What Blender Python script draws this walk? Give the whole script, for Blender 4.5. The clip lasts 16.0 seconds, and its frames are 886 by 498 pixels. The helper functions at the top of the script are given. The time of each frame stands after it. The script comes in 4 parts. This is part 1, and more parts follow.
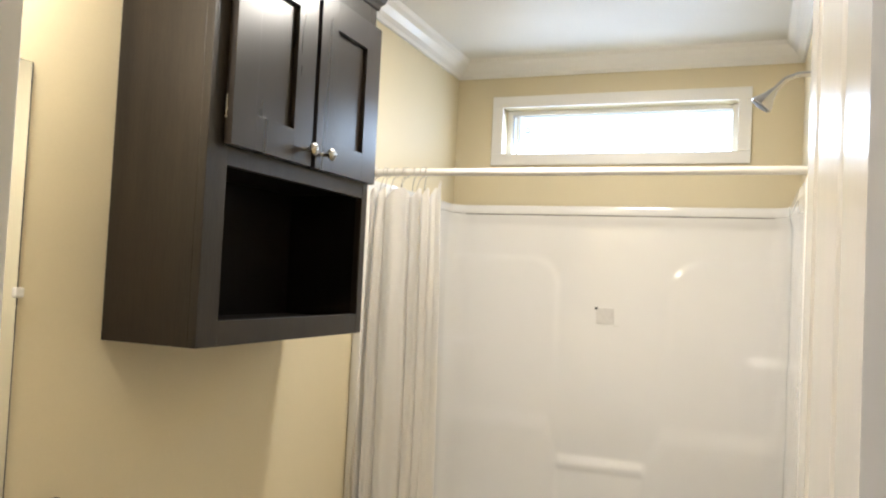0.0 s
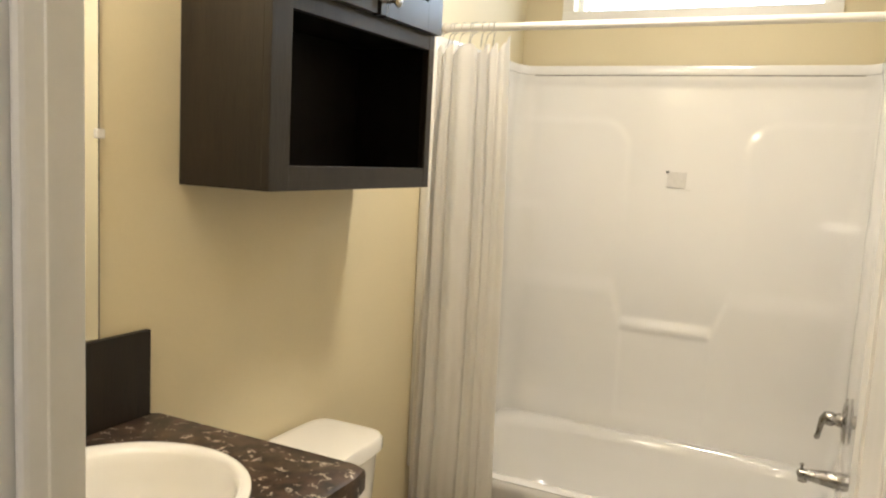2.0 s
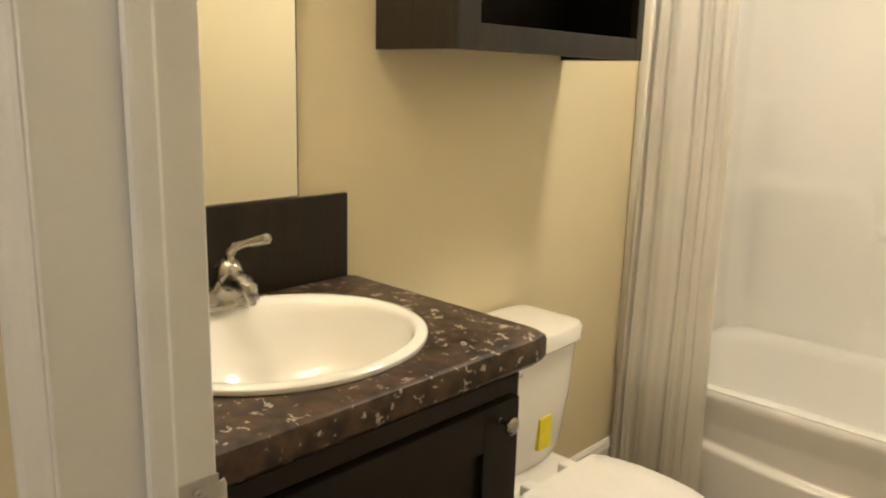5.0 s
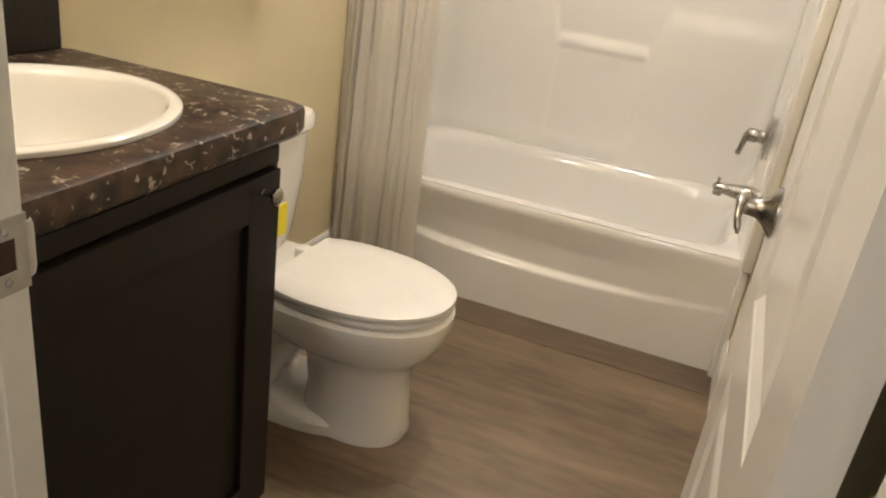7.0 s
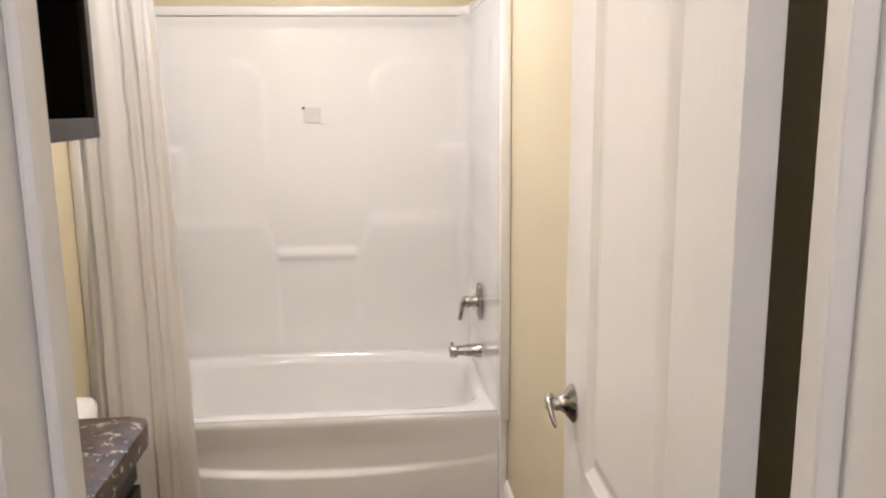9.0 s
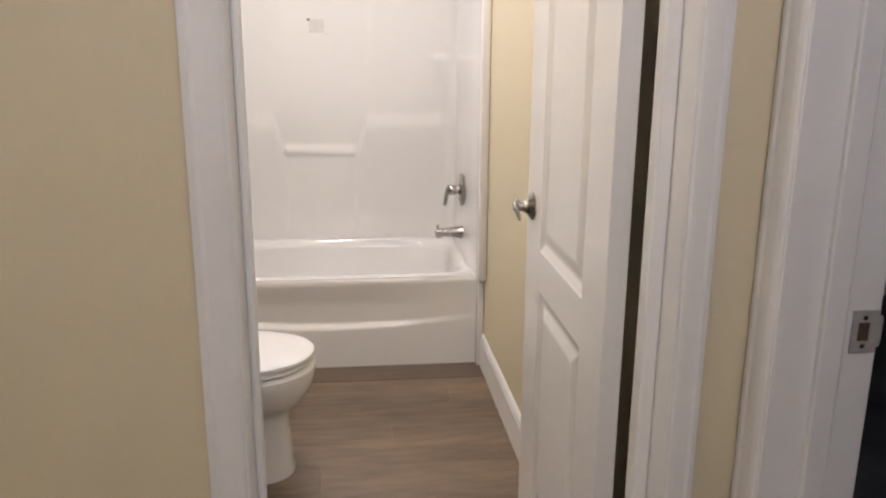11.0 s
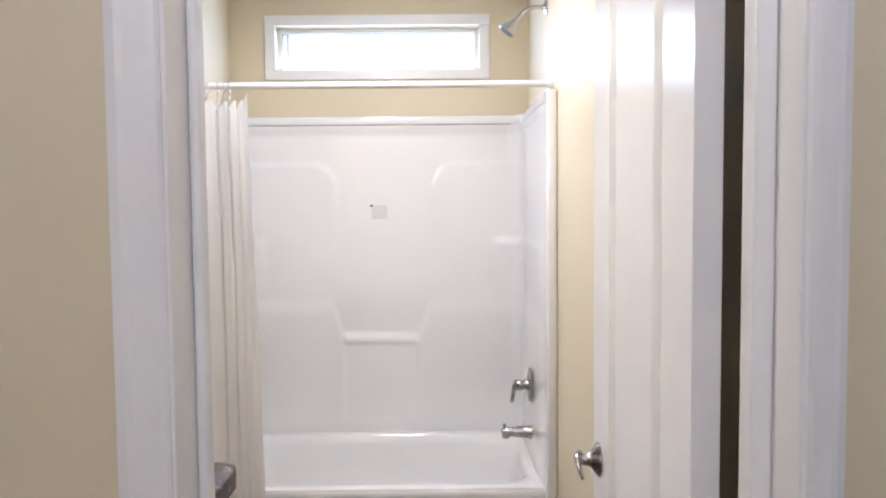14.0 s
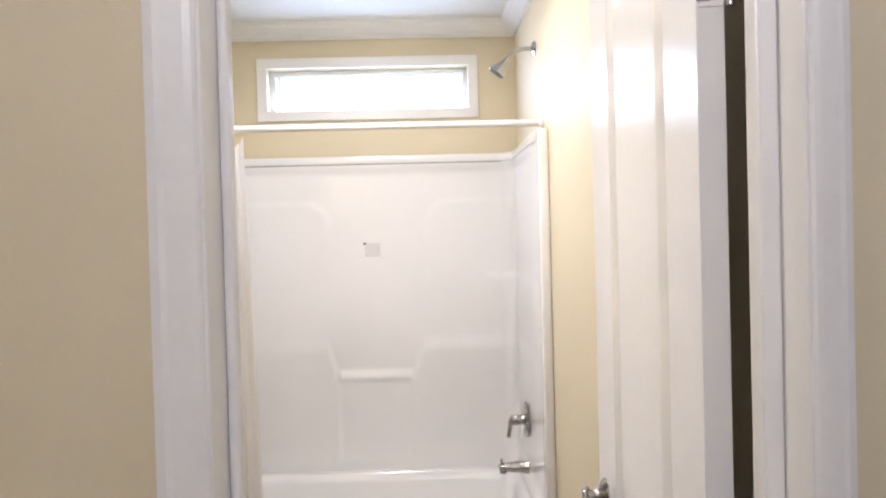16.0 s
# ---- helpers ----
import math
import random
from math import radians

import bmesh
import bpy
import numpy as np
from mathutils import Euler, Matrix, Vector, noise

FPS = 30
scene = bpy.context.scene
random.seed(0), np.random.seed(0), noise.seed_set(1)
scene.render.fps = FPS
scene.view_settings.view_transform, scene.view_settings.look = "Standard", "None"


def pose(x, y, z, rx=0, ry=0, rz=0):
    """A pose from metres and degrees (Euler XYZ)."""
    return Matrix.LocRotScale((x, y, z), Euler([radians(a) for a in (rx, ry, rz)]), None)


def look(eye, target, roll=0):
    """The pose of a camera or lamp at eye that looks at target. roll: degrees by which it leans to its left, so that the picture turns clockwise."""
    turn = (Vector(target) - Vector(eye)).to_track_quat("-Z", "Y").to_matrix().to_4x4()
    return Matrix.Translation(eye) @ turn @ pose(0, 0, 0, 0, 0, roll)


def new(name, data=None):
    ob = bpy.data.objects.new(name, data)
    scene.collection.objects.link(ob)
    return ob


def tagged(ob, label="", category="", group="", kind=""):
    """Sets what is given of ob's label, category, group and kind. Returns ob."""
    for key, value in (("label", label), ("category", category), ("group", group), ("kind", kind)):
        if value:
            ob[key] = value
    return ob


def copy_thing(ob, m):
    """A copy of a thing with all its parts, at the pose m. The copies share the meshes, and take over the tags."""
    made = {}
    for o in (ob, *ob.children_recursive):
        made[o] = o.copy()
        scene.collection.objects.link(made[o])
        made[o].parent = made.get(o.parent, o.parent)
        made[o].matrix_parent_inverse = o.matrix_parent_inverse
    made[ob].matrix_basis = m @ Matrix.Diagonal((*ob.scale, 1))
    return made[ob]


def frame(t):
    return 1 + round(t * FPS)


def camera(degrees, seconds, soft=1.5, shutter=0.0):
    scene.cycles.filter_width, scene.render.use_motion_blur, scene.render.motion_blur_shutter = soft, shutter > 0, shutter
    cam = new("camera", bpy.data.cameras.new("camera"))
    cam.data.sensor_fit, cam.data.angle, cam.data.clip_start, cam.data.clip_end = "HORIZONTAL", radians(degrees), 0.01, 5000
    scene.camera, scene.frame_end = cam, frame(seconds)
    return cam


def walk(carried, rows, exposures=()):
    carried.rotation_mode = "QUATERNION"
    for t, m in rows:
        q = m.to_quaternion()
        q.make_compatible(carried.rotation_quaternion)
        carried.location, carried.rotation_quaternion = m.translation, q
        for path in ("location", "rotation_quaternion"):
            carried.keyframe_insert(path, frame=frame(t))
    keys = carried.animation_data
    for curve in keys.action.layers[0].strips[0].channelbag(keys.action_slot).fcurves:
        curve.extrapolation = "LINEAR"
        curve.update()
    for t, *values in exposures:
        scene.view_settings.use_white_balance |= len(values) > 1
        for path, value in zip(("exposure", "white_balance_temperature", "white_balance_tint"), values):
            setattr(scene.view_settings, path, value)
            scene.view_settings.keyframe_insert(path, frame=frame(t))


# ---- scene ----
cam = camera(59.4, 16.0, soft=2.2)
PATH = [
    (0, (-0.167, -0.42, 1.519), (-0.903, 1.438, 1.595), 2.8),
    (0.5, (-0.161, -0.406, 1.491), (-0.907, 1.448, 1.429), 3.4),
    (1, (-0.154, -0.404, 1.452), (-0.92, 1.436, 1.279), 3.0),
    (1.5, (-0.153, -0.418, 1.433), (-0.966, 1.395, 1.202), 3.5),
    (2, (-0.163, -0.422, 1.451), (-1.036, 1.361, 1.212), 3.0),
    (2.5, (-0.173, -0.422, 1.537), (-1.211, 1.284, 1.422), 1.5),
    (3, (-0.175, -0.441, 1.584), (-1.321, 1.196, 1.665), 1.6),
    (3.5, (-0.168, -0.43, 1.561), (-1.352, 1.178, 1.672), 1.8),
    (4, (-0.13, -0.367, 1.461), (-1.367, 1.205, 1.448), 1.5),
    (4.3, (-0.094, -0.315, 1.426), (-1.41, 1.182, 1.257), 2.3),
    (4.5, (-0.08, -0.304, 1.391), (-1.426, 1.148, 1.142), 2.7),
    (4.7, (-0.095, -0.309, 1.351), (-1.463, 1.112, 1.019), 2.2),
    (7, (-0.2, -0.418, 1.227), (-0.772, 1.324, 0.427), 8.3),
    (7.4, (-0.252, -0.533, 1.239), (-0.61, 1.242, 0.39), 8.2),
    (7.5, (-0.258, -0.553, 1.253), (-0.556, 1.236, 0.408), 8.8),
    (7.7, (-0.262, -0.602, 1.285), (-0.479, 1.282, 0.651), 8.2),
    (8, (-0.287, -0.686, 1.33), (-0.477, 1.24, 0.825), 5.9),
    (8.4, (-0.33, -0.692, 1.362), (-0.488, 1.262, 0.97), 0.9),
    (8.5, (-0.351, -0.666, 1.391), (-0.433, 1.293, 0.997), -0.3),
    (8.7, (-0.399, -0.623, 1.436), (-0.26, 1.34, 1.074), -0.3),
    (10.8, (-0.493, -1.099, 1.312), (-0.283, 0.841, 0.871), -0.8),
    (11, (-0.519, -1.168, 1.28), (-0.3, 0.759, 0.793), 0.4),
    (11.5, (-0.522, -1.232, 1.234), (-0.302, 0.623, 0.519), 0.8),
    (12, (-0.519, -1.221, 1.222), (-0.283, 0.576, 0.377), 0.8),
    (12.5, (-0.505, -1.194, 1.302), (-0.235, 0.7, 0.717), 2.3),
    (13, (-0.473, -1.069, 1.426), (-0.215, 0.88, 1.057), 2.2),
    (13.5, (-0.430, -0.945, 1.488), (-0.300, 1.033, 1.229), 0.9),
    (14, (-0.414, -0.9, 1.437), (-0.406, 1.097, 1.321), -0.5),
    (14.5, (-0.438, -0.906, 1.468), (-0.486, 1.089, 1.348), -1.3),
    (15, (-0.459, -0.926, 1.467), (-0.477, 1.073, 1.389), -1.1),
    (15.5, (-0.461, -0.929, 1.463), (-0.443, 1.07, 1.422), -1.6),
    (16, (-0.459, -0.935, 1.459), (-0.406, 1.064, 1.425), -1.5),
]
EXPOSURES = [(0.0, 0.03, 5780, 12), (0.5, 0.03, 5900, 11), (1.0, 0.05, 6300, 11), (2.0, 0.06, 6230, 11), (2.5, 0.08, 5960, 10), (3.0, 0.1, 5920, 10), (3.5, 0.08, 6080, 10), (4.0, 0.07, 6330, 9), (4.5, 0.12, 6880, 9), (7.0, 0.15, 6230, 14), (7.5, 0.12, 6150, 15), (8.5, 0.2, 5650, 20), (11.0, 0.17, 5520, 21), (12.0, 0.09, 5480, 21), (12.5, 0.12, 5440, 21), (14.0, 0.2, 5080, 21), (16.0, 0.25, 5290, 20)]
walk(cam, [(t, look(eye, target, roll)) for t, eye, target, roll in PATH], EXPOSURES)

# ---- world, light, exposure ----
world = bpy.data.worlds.new("world")
scene.world = world
world.use_nodes = True
wn = world.node_tree
sky = wn.nodes.new("ShaderNodeTexSky")
sky.sky_type = "NISHITA"
sky.sun_disc = False
sky.sun_elevation, sky.sun_rotation = radians(48), radians(160)
wn.links.new(sky.outputs[0], wn.nodes["Background"].inputs[0])
wn.nodes["Background"].inputs[1].default_value = 0.12


def lamp(name, kind, place, watts, colour, size=0.05, target=None):
    data = bpy.data.lights.new(name, kind)
    data.energy, data.color = watts, colour
    if kind == "AREA":
        data.shape, data.size, data.size_y = ("ELLIPSE" if size[0] == size[1] else "RECTANGLE"), size[0], size[1]
    else:
        data.shadow_soft_size = size
    ob = new(name, data)
    ob.matrix_world = look(place, target) if target else Matrix.Translation(place)
    return ob


WARM = (1.0, 0.885, 0.70)
lamp("bath_ceiling_bulb", "AREA", (-0.70, 1.60, 2.392), 15.5, WARM, (0.26, 0.26), (-0.70, 1.601, 0))
for vy in (0.12, 0.26, 0.40):
    lamp("vanity_bulb", "POINT", (-1.22, vy, 2.10), 5.2, WARM, 0.04)
lamp("hall_bulb", "POINT", (-0.35, -1.60, 2.33), 28.0, (1.0, 0.94, 0.88), 0.07)
lamp("window_daylight", "AREA", (-0.69, 2.77, 2.15), 4.5, (0.72, 0.86, 1.0), (0.9, 0.19), (-0.69, 1.0, 1.4))

# ---- materials ----


def mat(name, colour, rough=0.5, metal=0.0, alt=None, scale=8.0, stretch=(1, 1, 1), bump=0.0, bump_scale=60.0,
        rough_var=0.0, island=0.0, coat=0.0, detail=4.0):
    """A surface with colour variation at two scales, fine relief and uneven gloss."""
    m = bpy.data.materials.new(name)
    m.use_nodes = True
    nt = m.node_tree
    b = nt.nodes["Principled BSDF"]
    b.inputs["Roughness"].default_value, b.inputs["Metallic"].default_value = rough, metal
    b.inputs["Coat Weight"].default_value = coat
    b.inputs["Coat Roughness"].default_value = 0.12
    tc = nt.nodes.new("ShaderNodeTexCoord")
    mp = nt.nodes.new("ShaderNodeMapping")
    mp.inputs["Scale"].default_value = stretch
    nt.links.new(tc.outputs["Object"], mp.inputs[0])
    n1 = nt.nodes.new("ShaderNodeTexNoise")
    n1.inputs["Scale"].default_value, n1.inputs["Detail"].default_value = scale, detail
    nt.links.new(mp.outputs[0], n1.inputs["Vector"])
    n2 = nt.nodes.new("ShaderNodeTexNoise")
    n2.inputs["Scale"].default_value, n2.inputs["Detail"].default_value = bump_scale, 5.0
    nt.links.new(mp.outputs[0], n2.inputs["Vector"])
    alt = alt or tuple(c * 0.93 for c in colour)
    add = nt.nodes.new("ShaderNodeMix")
    add.inputs[0].default_value = 0.35
    nt.links.new(n1.outputs[0], add.inputs[2])
    nt.links.new(n2.outputs[0], add.inputs[3])
    ramp = nt.nodes.new("ShaderNodeValToRGB")
    ramp.color_ramp.elements[0].position, ramp.color_ramp.elements[1].position = 0.36, 0.64
    ramp.color_ramp.elements[0].color, ramp.color_ramp.elements[1].color = (*alt, 1), (*colour, 1)
    nt.links.new(add.outputs[0], ramp.inputs[0])
    out = ramp.outputs[0]
    if island:
        info = nt.nodes.new("ShaderNodeObjectInfo")
        mr = nt.nodes.new("ShaderNodeMapRange")
        mr.inputs[3].default_value, mr.inputs[4].default_value = 1 - island, 1 + island
        nt.links.new(info.outputs["Random"], mr.inputs[0])
        hsv = nt.nodes.new("ShaderNodeHueSaturation")
        nt.links.new(mr.outputs[0], hsv.inputs["Value"])
        nt.links.new(out, hsv.inputs["Color"])
        out = hsv.outputs[0]
    nt.links.new(out, b.inputs["Base Color"])
    if rough_var:
        rr = nt.nodes.new("ShaderNodeMapRange")
        rr.inputs[3].default_value, rr.inputs[4].default_value = rough - rough_var, rough + rough_var
        nt.links.new(n1.outputs[0], rr.inputs[0])
        nt.links.new(rr.outputs[0], b.inputs["Roughness"])
    if bump:
        bp = nt.nodes.new("ShaderNodeBump")
        bp.inputs["Strength"].default_value, bp.inputs["Distance"].default_value = bump, 0.002
        nt.links.new(n2.outputs[0], bp.inputs["Height"])
        nt.links.new(bp.outputs[0], b.inputs["Normal"])
    return m


def glow(name, colour, strength):
    m = bpy.data.materials.new(name)
    m.use_nodes = True
    b = m.node_tree.nodes["Principled BSDF"]
    b.inputs["Base Color"].default_value = (*colour, 1)
    b.inputs["Emission Color"].default_value = (*colour, 1)
    b.inputs["Emission Strength"].default_value = strength
    return m


PAINT = mat("wall_paint", (0.70, 0.617, 0.428), 0.58, alt=(0.675, 0.593, 0.406), scale=2.2, bump=0.14, bump_scale=160, rough_var=0.06)
CEIL = mat("ceiling_paint", (0.80, 0.79, 0.76), 0.55, scale=2.0, bump=0.35, bump_scale=120)
TRIM = mat("white_trim_paint", (0.84, 0.825, 0.795), 0.34, alt=(0.81, 0.795, 0.76), scale=5, bump=0.08, bump_scale=90, rough_var=0.06)
DOORM = mat("white_door_paint", (0.80, 0.785, 0.755), 0.22, alt=(0.78, 0.765, 0.73), scale=4, stretch=(1, 1, 0.2), bump=0.12, bump_scale=120, rough_var=0.05)
GEL = mat("white_gelcoat", (0.80, 0.785, 0.76), 0.09, alt=(0.785, 0.77, 0.745), scale=2.5, bump=0.03, bump_scale=14, rough_var=0.05, coat=0.3)
PORC = mat("white_porcelain", (0.82, 0.80, 0.765), 0.10, alt=(0.81, 0.79, 0.75), scale=3, rough_var=0.03, coat=0.4)
SEATM = mat("white_seat_plastic", (0.82, 0.80, 0.77), 0.24, scale=3, rough_var=0.04)
ESP = mat("espresso_wood", (0.024, 0.0178, 0.0122), 0.36, alt=(0.010, 0.0075, 0.006), scale=5, stretch=(4, 4, 0.35), bump=0.25, bump_scale=70, rough_var=0.07)
# shade in the cabinet and toe kick, put into a darker espresso
ESPD = mat("espresso_wood_shaded", (0.006, 0.005, 0.004), 0.6, alt=(0.004, 0.003, 0.0025), scale=6, stretch=(4, 4, 0.4), bump=0.15)
ESP.node_tree.nodes["Principled BSDF"].inputs["Specular IOR Level"].default_value = 0.31
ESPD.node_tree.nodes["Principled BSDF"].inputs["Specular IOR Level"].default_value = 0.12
ESPG = mat("espresso_door_lacquer", (0.020, 0.0148, 0.0108), 0.29, alt=(0.017, 0.0126, 0.0093), scale=5, stretch=(4, 4, 0.35), bump=0.04, bump_scale=70, rough_var=0.04)
# same espresso as the wall cabinet, darkened where little light reaches the vanity
ESPV = mat("espresso_vanity_dimmed", (0.015, 0.0108, 0.0078), 0.48, alt=(0.009, 0.0068, 0.0054), scale=5, stretch=(4, 4, 0.35), bump=0.08, bump_scale=70, rough_var=0.05)
ESPV.node_tree.nodes["Principled BSDF"].inputs["Specular IOR Level"].default_value = 0.25
NICK = mat("brushed_nickel", (0.40, 0.38, 0.35), 0.27, 1.0, alt=(0.35, 0.33, 0.30), scale=40, rough_var=0.06)
CHROME = mat("chrome", (0.52, 0.52, 0.53), 0.12, 1.0, scale=20)
STRIKE = mat("satin_strike_metal", (0.52, 0.50, 0.46), 0.5, 0.35, alt=(0.46, 0.44, 0.40), scale=60)
DARKHOLE = mat("dark_recess", (0.07, 0.038, 0.020), 0.8, scale=30)
DUCT = mat("dark_duct", (0.012, 0.010, 0.008), 0.8, scale=30)
CLOTH = mat("curtain_cloth", (0.93, 0.915, 0.885), 0.85, alt=(0.90, 0.88, 0.84), scale=10, bump=0.12, bump_scale=400)
clt = CLOTH.node_tree
ctr_ = clt.nodes.new("ShaderNodeBsdfTranslucent")
ctr_.inputs[0].default_value = (0.90, 0.86, 0.80, 1)
cmx = clt.nodes.new("ShaderNodeMixShader")
cmx.inputs[0].default_value = 0.48
clt.links.new(clt.nodes["Principled BSDF"].outputs[0], cmx.inputs[1])
clt.links.new(ctr_.outputs[0], cmx.inputs[2])
clt.links.new(cmx.outputs[0], clt.nodes["Material Output"].inputs[0])
PLANKM = mat("vinyl_plank", (0.245, 0.178, 0.112), 0.42, alt=(0.108, 0.073, 0.043), scale=1.5, stretch=(0.5, 2.5, 1), bump=0.15, bump_scale=14, rough_var=0.08, island=0.12, detail=3)
DARKV = mat("dark_floor_strip", (0.150, 0.108, 0.072), 0.5, alt=(0.108, 0.076, 0.049), scale=9, stretch=(0.6, 4, 1), bump=0.2)
SUBF = mat("floor_joint", (0.085, 0.062, 0.045), 0.9, scale=12)
CARPET = mat("dark_carpet", (0.150, 0.150, 0.162), 0.97, alt=(0.085, 0.086, 0.096), scale=3.5, bump=1.0, bump_scale=260)
ROOMP = mat("bedroom_wall_paint", (0.50, 0.47, 0.43), 0.65, scale=3, bump=0.3, bump_scale=150)
VENTM = mat("tan_register_paint", (0.17, 0.13, 0.095), 0.42, 0.2, alt=(0.15, 0.112, 0.08), scale=25)
VENTD = mat("register_slat_metal", (0.075, 0.064, 0.050), 0.45, 0.4, scale=25)
PLASTIC = mat("white_plastic", (0.78, 0.76, 0.73), 0.35, scale=8)
YELLOW = mat("yellow_sticker", (0.85, 0.72, 0.03), 0.5, alt=(0.78, 0.66, 0.03), scale=30)
GREYL = mat("grey_label_film", (0.68, 0.66, 0.63), 0.35, alt=(0.60, 0.58, 0.55), scale=45)
INK = mat("dark_print", (0.10, 0.10, 0.10), 0.5, scale=30)
CAULK = mat("dark_caulk", (0.13, 0.12, 0.11), 0.6, alt=(0.40, 0.38, 0.35), scale=9)
BULBG = glow("frosted_lamp_glass", (1.0, 0.86, 0.66), 3.0)
SKYG = glow("bright_sky_backdrop", (0.80, 0.91, 1.0), 2.2)

MIRR = bpy.data.materials.new("mirror_silver")
MIRR.use_nodes = True
mb = MIRR.node_tree.nodes["Principled BSDF"]
mb.inputs["Base Color"].default_value, mb.inputs["Metallic"].default_value, mb.inputs["Roughness"].default_value = (0.90, 0.91, 0.90, 1), 1, 0.015

GLASS = bpy.data.materials.new("window_glass")
GLASS.use_nodes = True
gb = GLASS.node_tree.nodes["Principled BSDF"]
gb.inputs["Base Color"].default_value, gb.inputs["Roughness"].default_value = (0.97, 0.98, 1, 1), 0.02
gb.inputs["Transmission Weight"].default_value, gb.inputs["IOR"].default_value = 1.0, 1.1


def marble():
    """Brown-black laminate with pale broken veins and flecks."""
    m = bpy.data.materials.new("brown_marble_laminate")
    m.use_nodes = True
    nt = m.node_tree
    b = nt.nodes["Principled BSDF"]
    b.inputs["Roughness"].default_value = 0.42
    b.inputs["Specular IOR Level"].default_value = 0.35
    tc = nt.nodes.new("ShaderNodeTexCoord")
    base = nt.nodes.new("ShaderNodeTexNoise")
    base.inputs["Scale"].default_value, base.inputs["Detail"].default_value = 30, 9
    nt.links.new(tc.outputs["Object"], base.inputs["Vector"])
    r = nt.nodes.new("ShaderNodeValToRGB")
    r.color_ramp.elements[0].position, r.color_ramp.elements[1].position = 0.35, 0.68
    r.color_ramp.elements[0].color, r.color_ramp.elements[1].color = (0.020, 0.012, 0.008, 1), (0.086, 0.050, 0.031, 1)
    nt.links.new(base.outputs[0], r.inputs[0])
    warp = nt.nodes.new("ShaderNodeTexNoise")
    warp.inputs["Scale"].default_value, warp.inputs["Detail"].default_value = 26, 6
    nt.links.new(tc.outputs["Object"], warp.inputs["Vector"])
    mixv = nt.nodes.new("ShaderNodeVectorMath")
    mixv.operation = "MULTIPLY_ADD"
    mixv.inputs[1].default_value = (0.12, 0.07, 0.10)
    nt.links.new(warp.outputs["Color"], mixv.inputs[0])
    nt.links.new(tc.outputs["Object"], mixv.inputs[2])
    vor = nt.nodes.new("ShaderNodeTexVoronoi")
    vor.feature = "DISTANCE_TO_EDGE"
    vor.inputs["Scale"].default_value = 27
    nt.links.new(mixv.outputs[0], vor.inputs["Vector"])
    line = nt.nodes.new("ShaderNodeMapRange")
    line.inputs[1].default_value, line.inputs[2].default_value = 0.0, 0.070
    line.inputs[3].default_value, line.inputs[4].default_value = 1.0, 0.0
    nt.links.new(vor.outputs["Distance"], line.inputs[0])
    gate = nt.nodes.new("ShaderNodeTexNoise")
    gate.inputs["Scale"].default_value, gate.inputs["Detail"].default_value = 46, 5
    nt.links.new(tc.outputs["Object"], gate.inputs["Vector"])
    gr = nt.nodes.new("ShaderNodeMapRange")
    gr.inputs[1].default_value, gr.inputs[2].default_value = 0.55, 0.60
    nt.links.new(gate.outputs[0], gr.inputs[0])
    mul = nt.nodes.new("ShaderNodeMath")
    mul.operation = "MULTIPLY"
    nt.links.new(line.outputs[0], mul.inputs[0])
    nt.links.new(gr.outputs[0], mul.inputs[1])
    mx = nt.nodes.new("ShaderNodeMix")
    mx.data_type = "RGBA"
    nt.links.new(mul.outputs[0], mx.inputs[0])
    nt.links.new(r.outputs[0], mx.inputs[6])
    mx.inputs[7].default_value = (0.58, 0.51, 0.42, 1)
    nt.links.new(mx.outputs[2], b.inputs["Base Color"])
    return m


MARBLE = marble()

# ---- mesh helpers ----


def put(name, bm, material, parent=None, smooth=False, sharp=35):
    me = bpy.data.meshes.new(name)
    bmesh.ops.recalc_face_normals(bm, faces=bm.faces)
    if smooth:
        for f in bm.faces:
            f.smooth = True
        for e in bm.edges:
            if len(e.link_faces) == 2 and e.calc_face_angle(0) > radians(sharp):
                e.smooth = False
    bm.to_mesh(me)
    bm.free()
    me.materials.append(material)
    ob = new(name, me)
    ob.parent = parent
    return ob


def part(name, bm, material, parent, label="", smooth=False):
    ob = put(name, bm, material, parent, smooth)
    return tagged(ob, label) if label else ob


def thing(name, label, category, group="", kind=""):
    return tagged(new(name), label, category, group, kind)


def structure(name, bm, material, label, category):
    return tagged(put(name, bm, material), label, category, kind="structure")


def box(x0, x1, y0, y1, z0, z1, bev=0.0, bm=None, seg=2):
    bm = bm or bmesh.new()
    made = bmesh.ops.create_cube(bm, size=1.0, matrix=Matrix.Translation(((x0 + x1) / 2, (y0 + y1) / 2, (z0 + z1) / 2)) @ Matrix.Diagonal((x1 - x0, y1 - y0, z1 - z0, 1)))
    if bev:
        es = {e for v in made["verts"] for e in v.link_edges}
        bmesh.ops.bevel(bm, geom=list(es), offset=bev, segments=seg, affect="EDGES", profile=0.5)
    return bm


def loft(rings, cap0=True, cap1=True, bm=None, closed=True):
    bm = bm or bmesh.new()
    vs = [[bm.verts.new(p) for p in r] for r in rings]
    n = len(vs[0])
    for a, b in zip(vs, vs[1:]):
        for i in range(n if closed else n - 1):
            j = (i + 1) % n
            bm.faces.new((a[i], a[j], b[j], b[i]))
    if cap0:
        bm.faces.new(list(reversed(vs[0])))
    if cap1:
        bm.faces.new(vs[-1])
    return bm


def lathe(profile, m, n=28, bm=None):
    """Profile rows (radius, height) turned about the local z axis of m."""
    rings = [[m @ Vector((r * math.cos(2 * math.pi * i / n), r * math.sin(2 * math.pi * i / n), h)) for i in range(n)] for r, h in profile]
    return loft(rings, bm=bm)


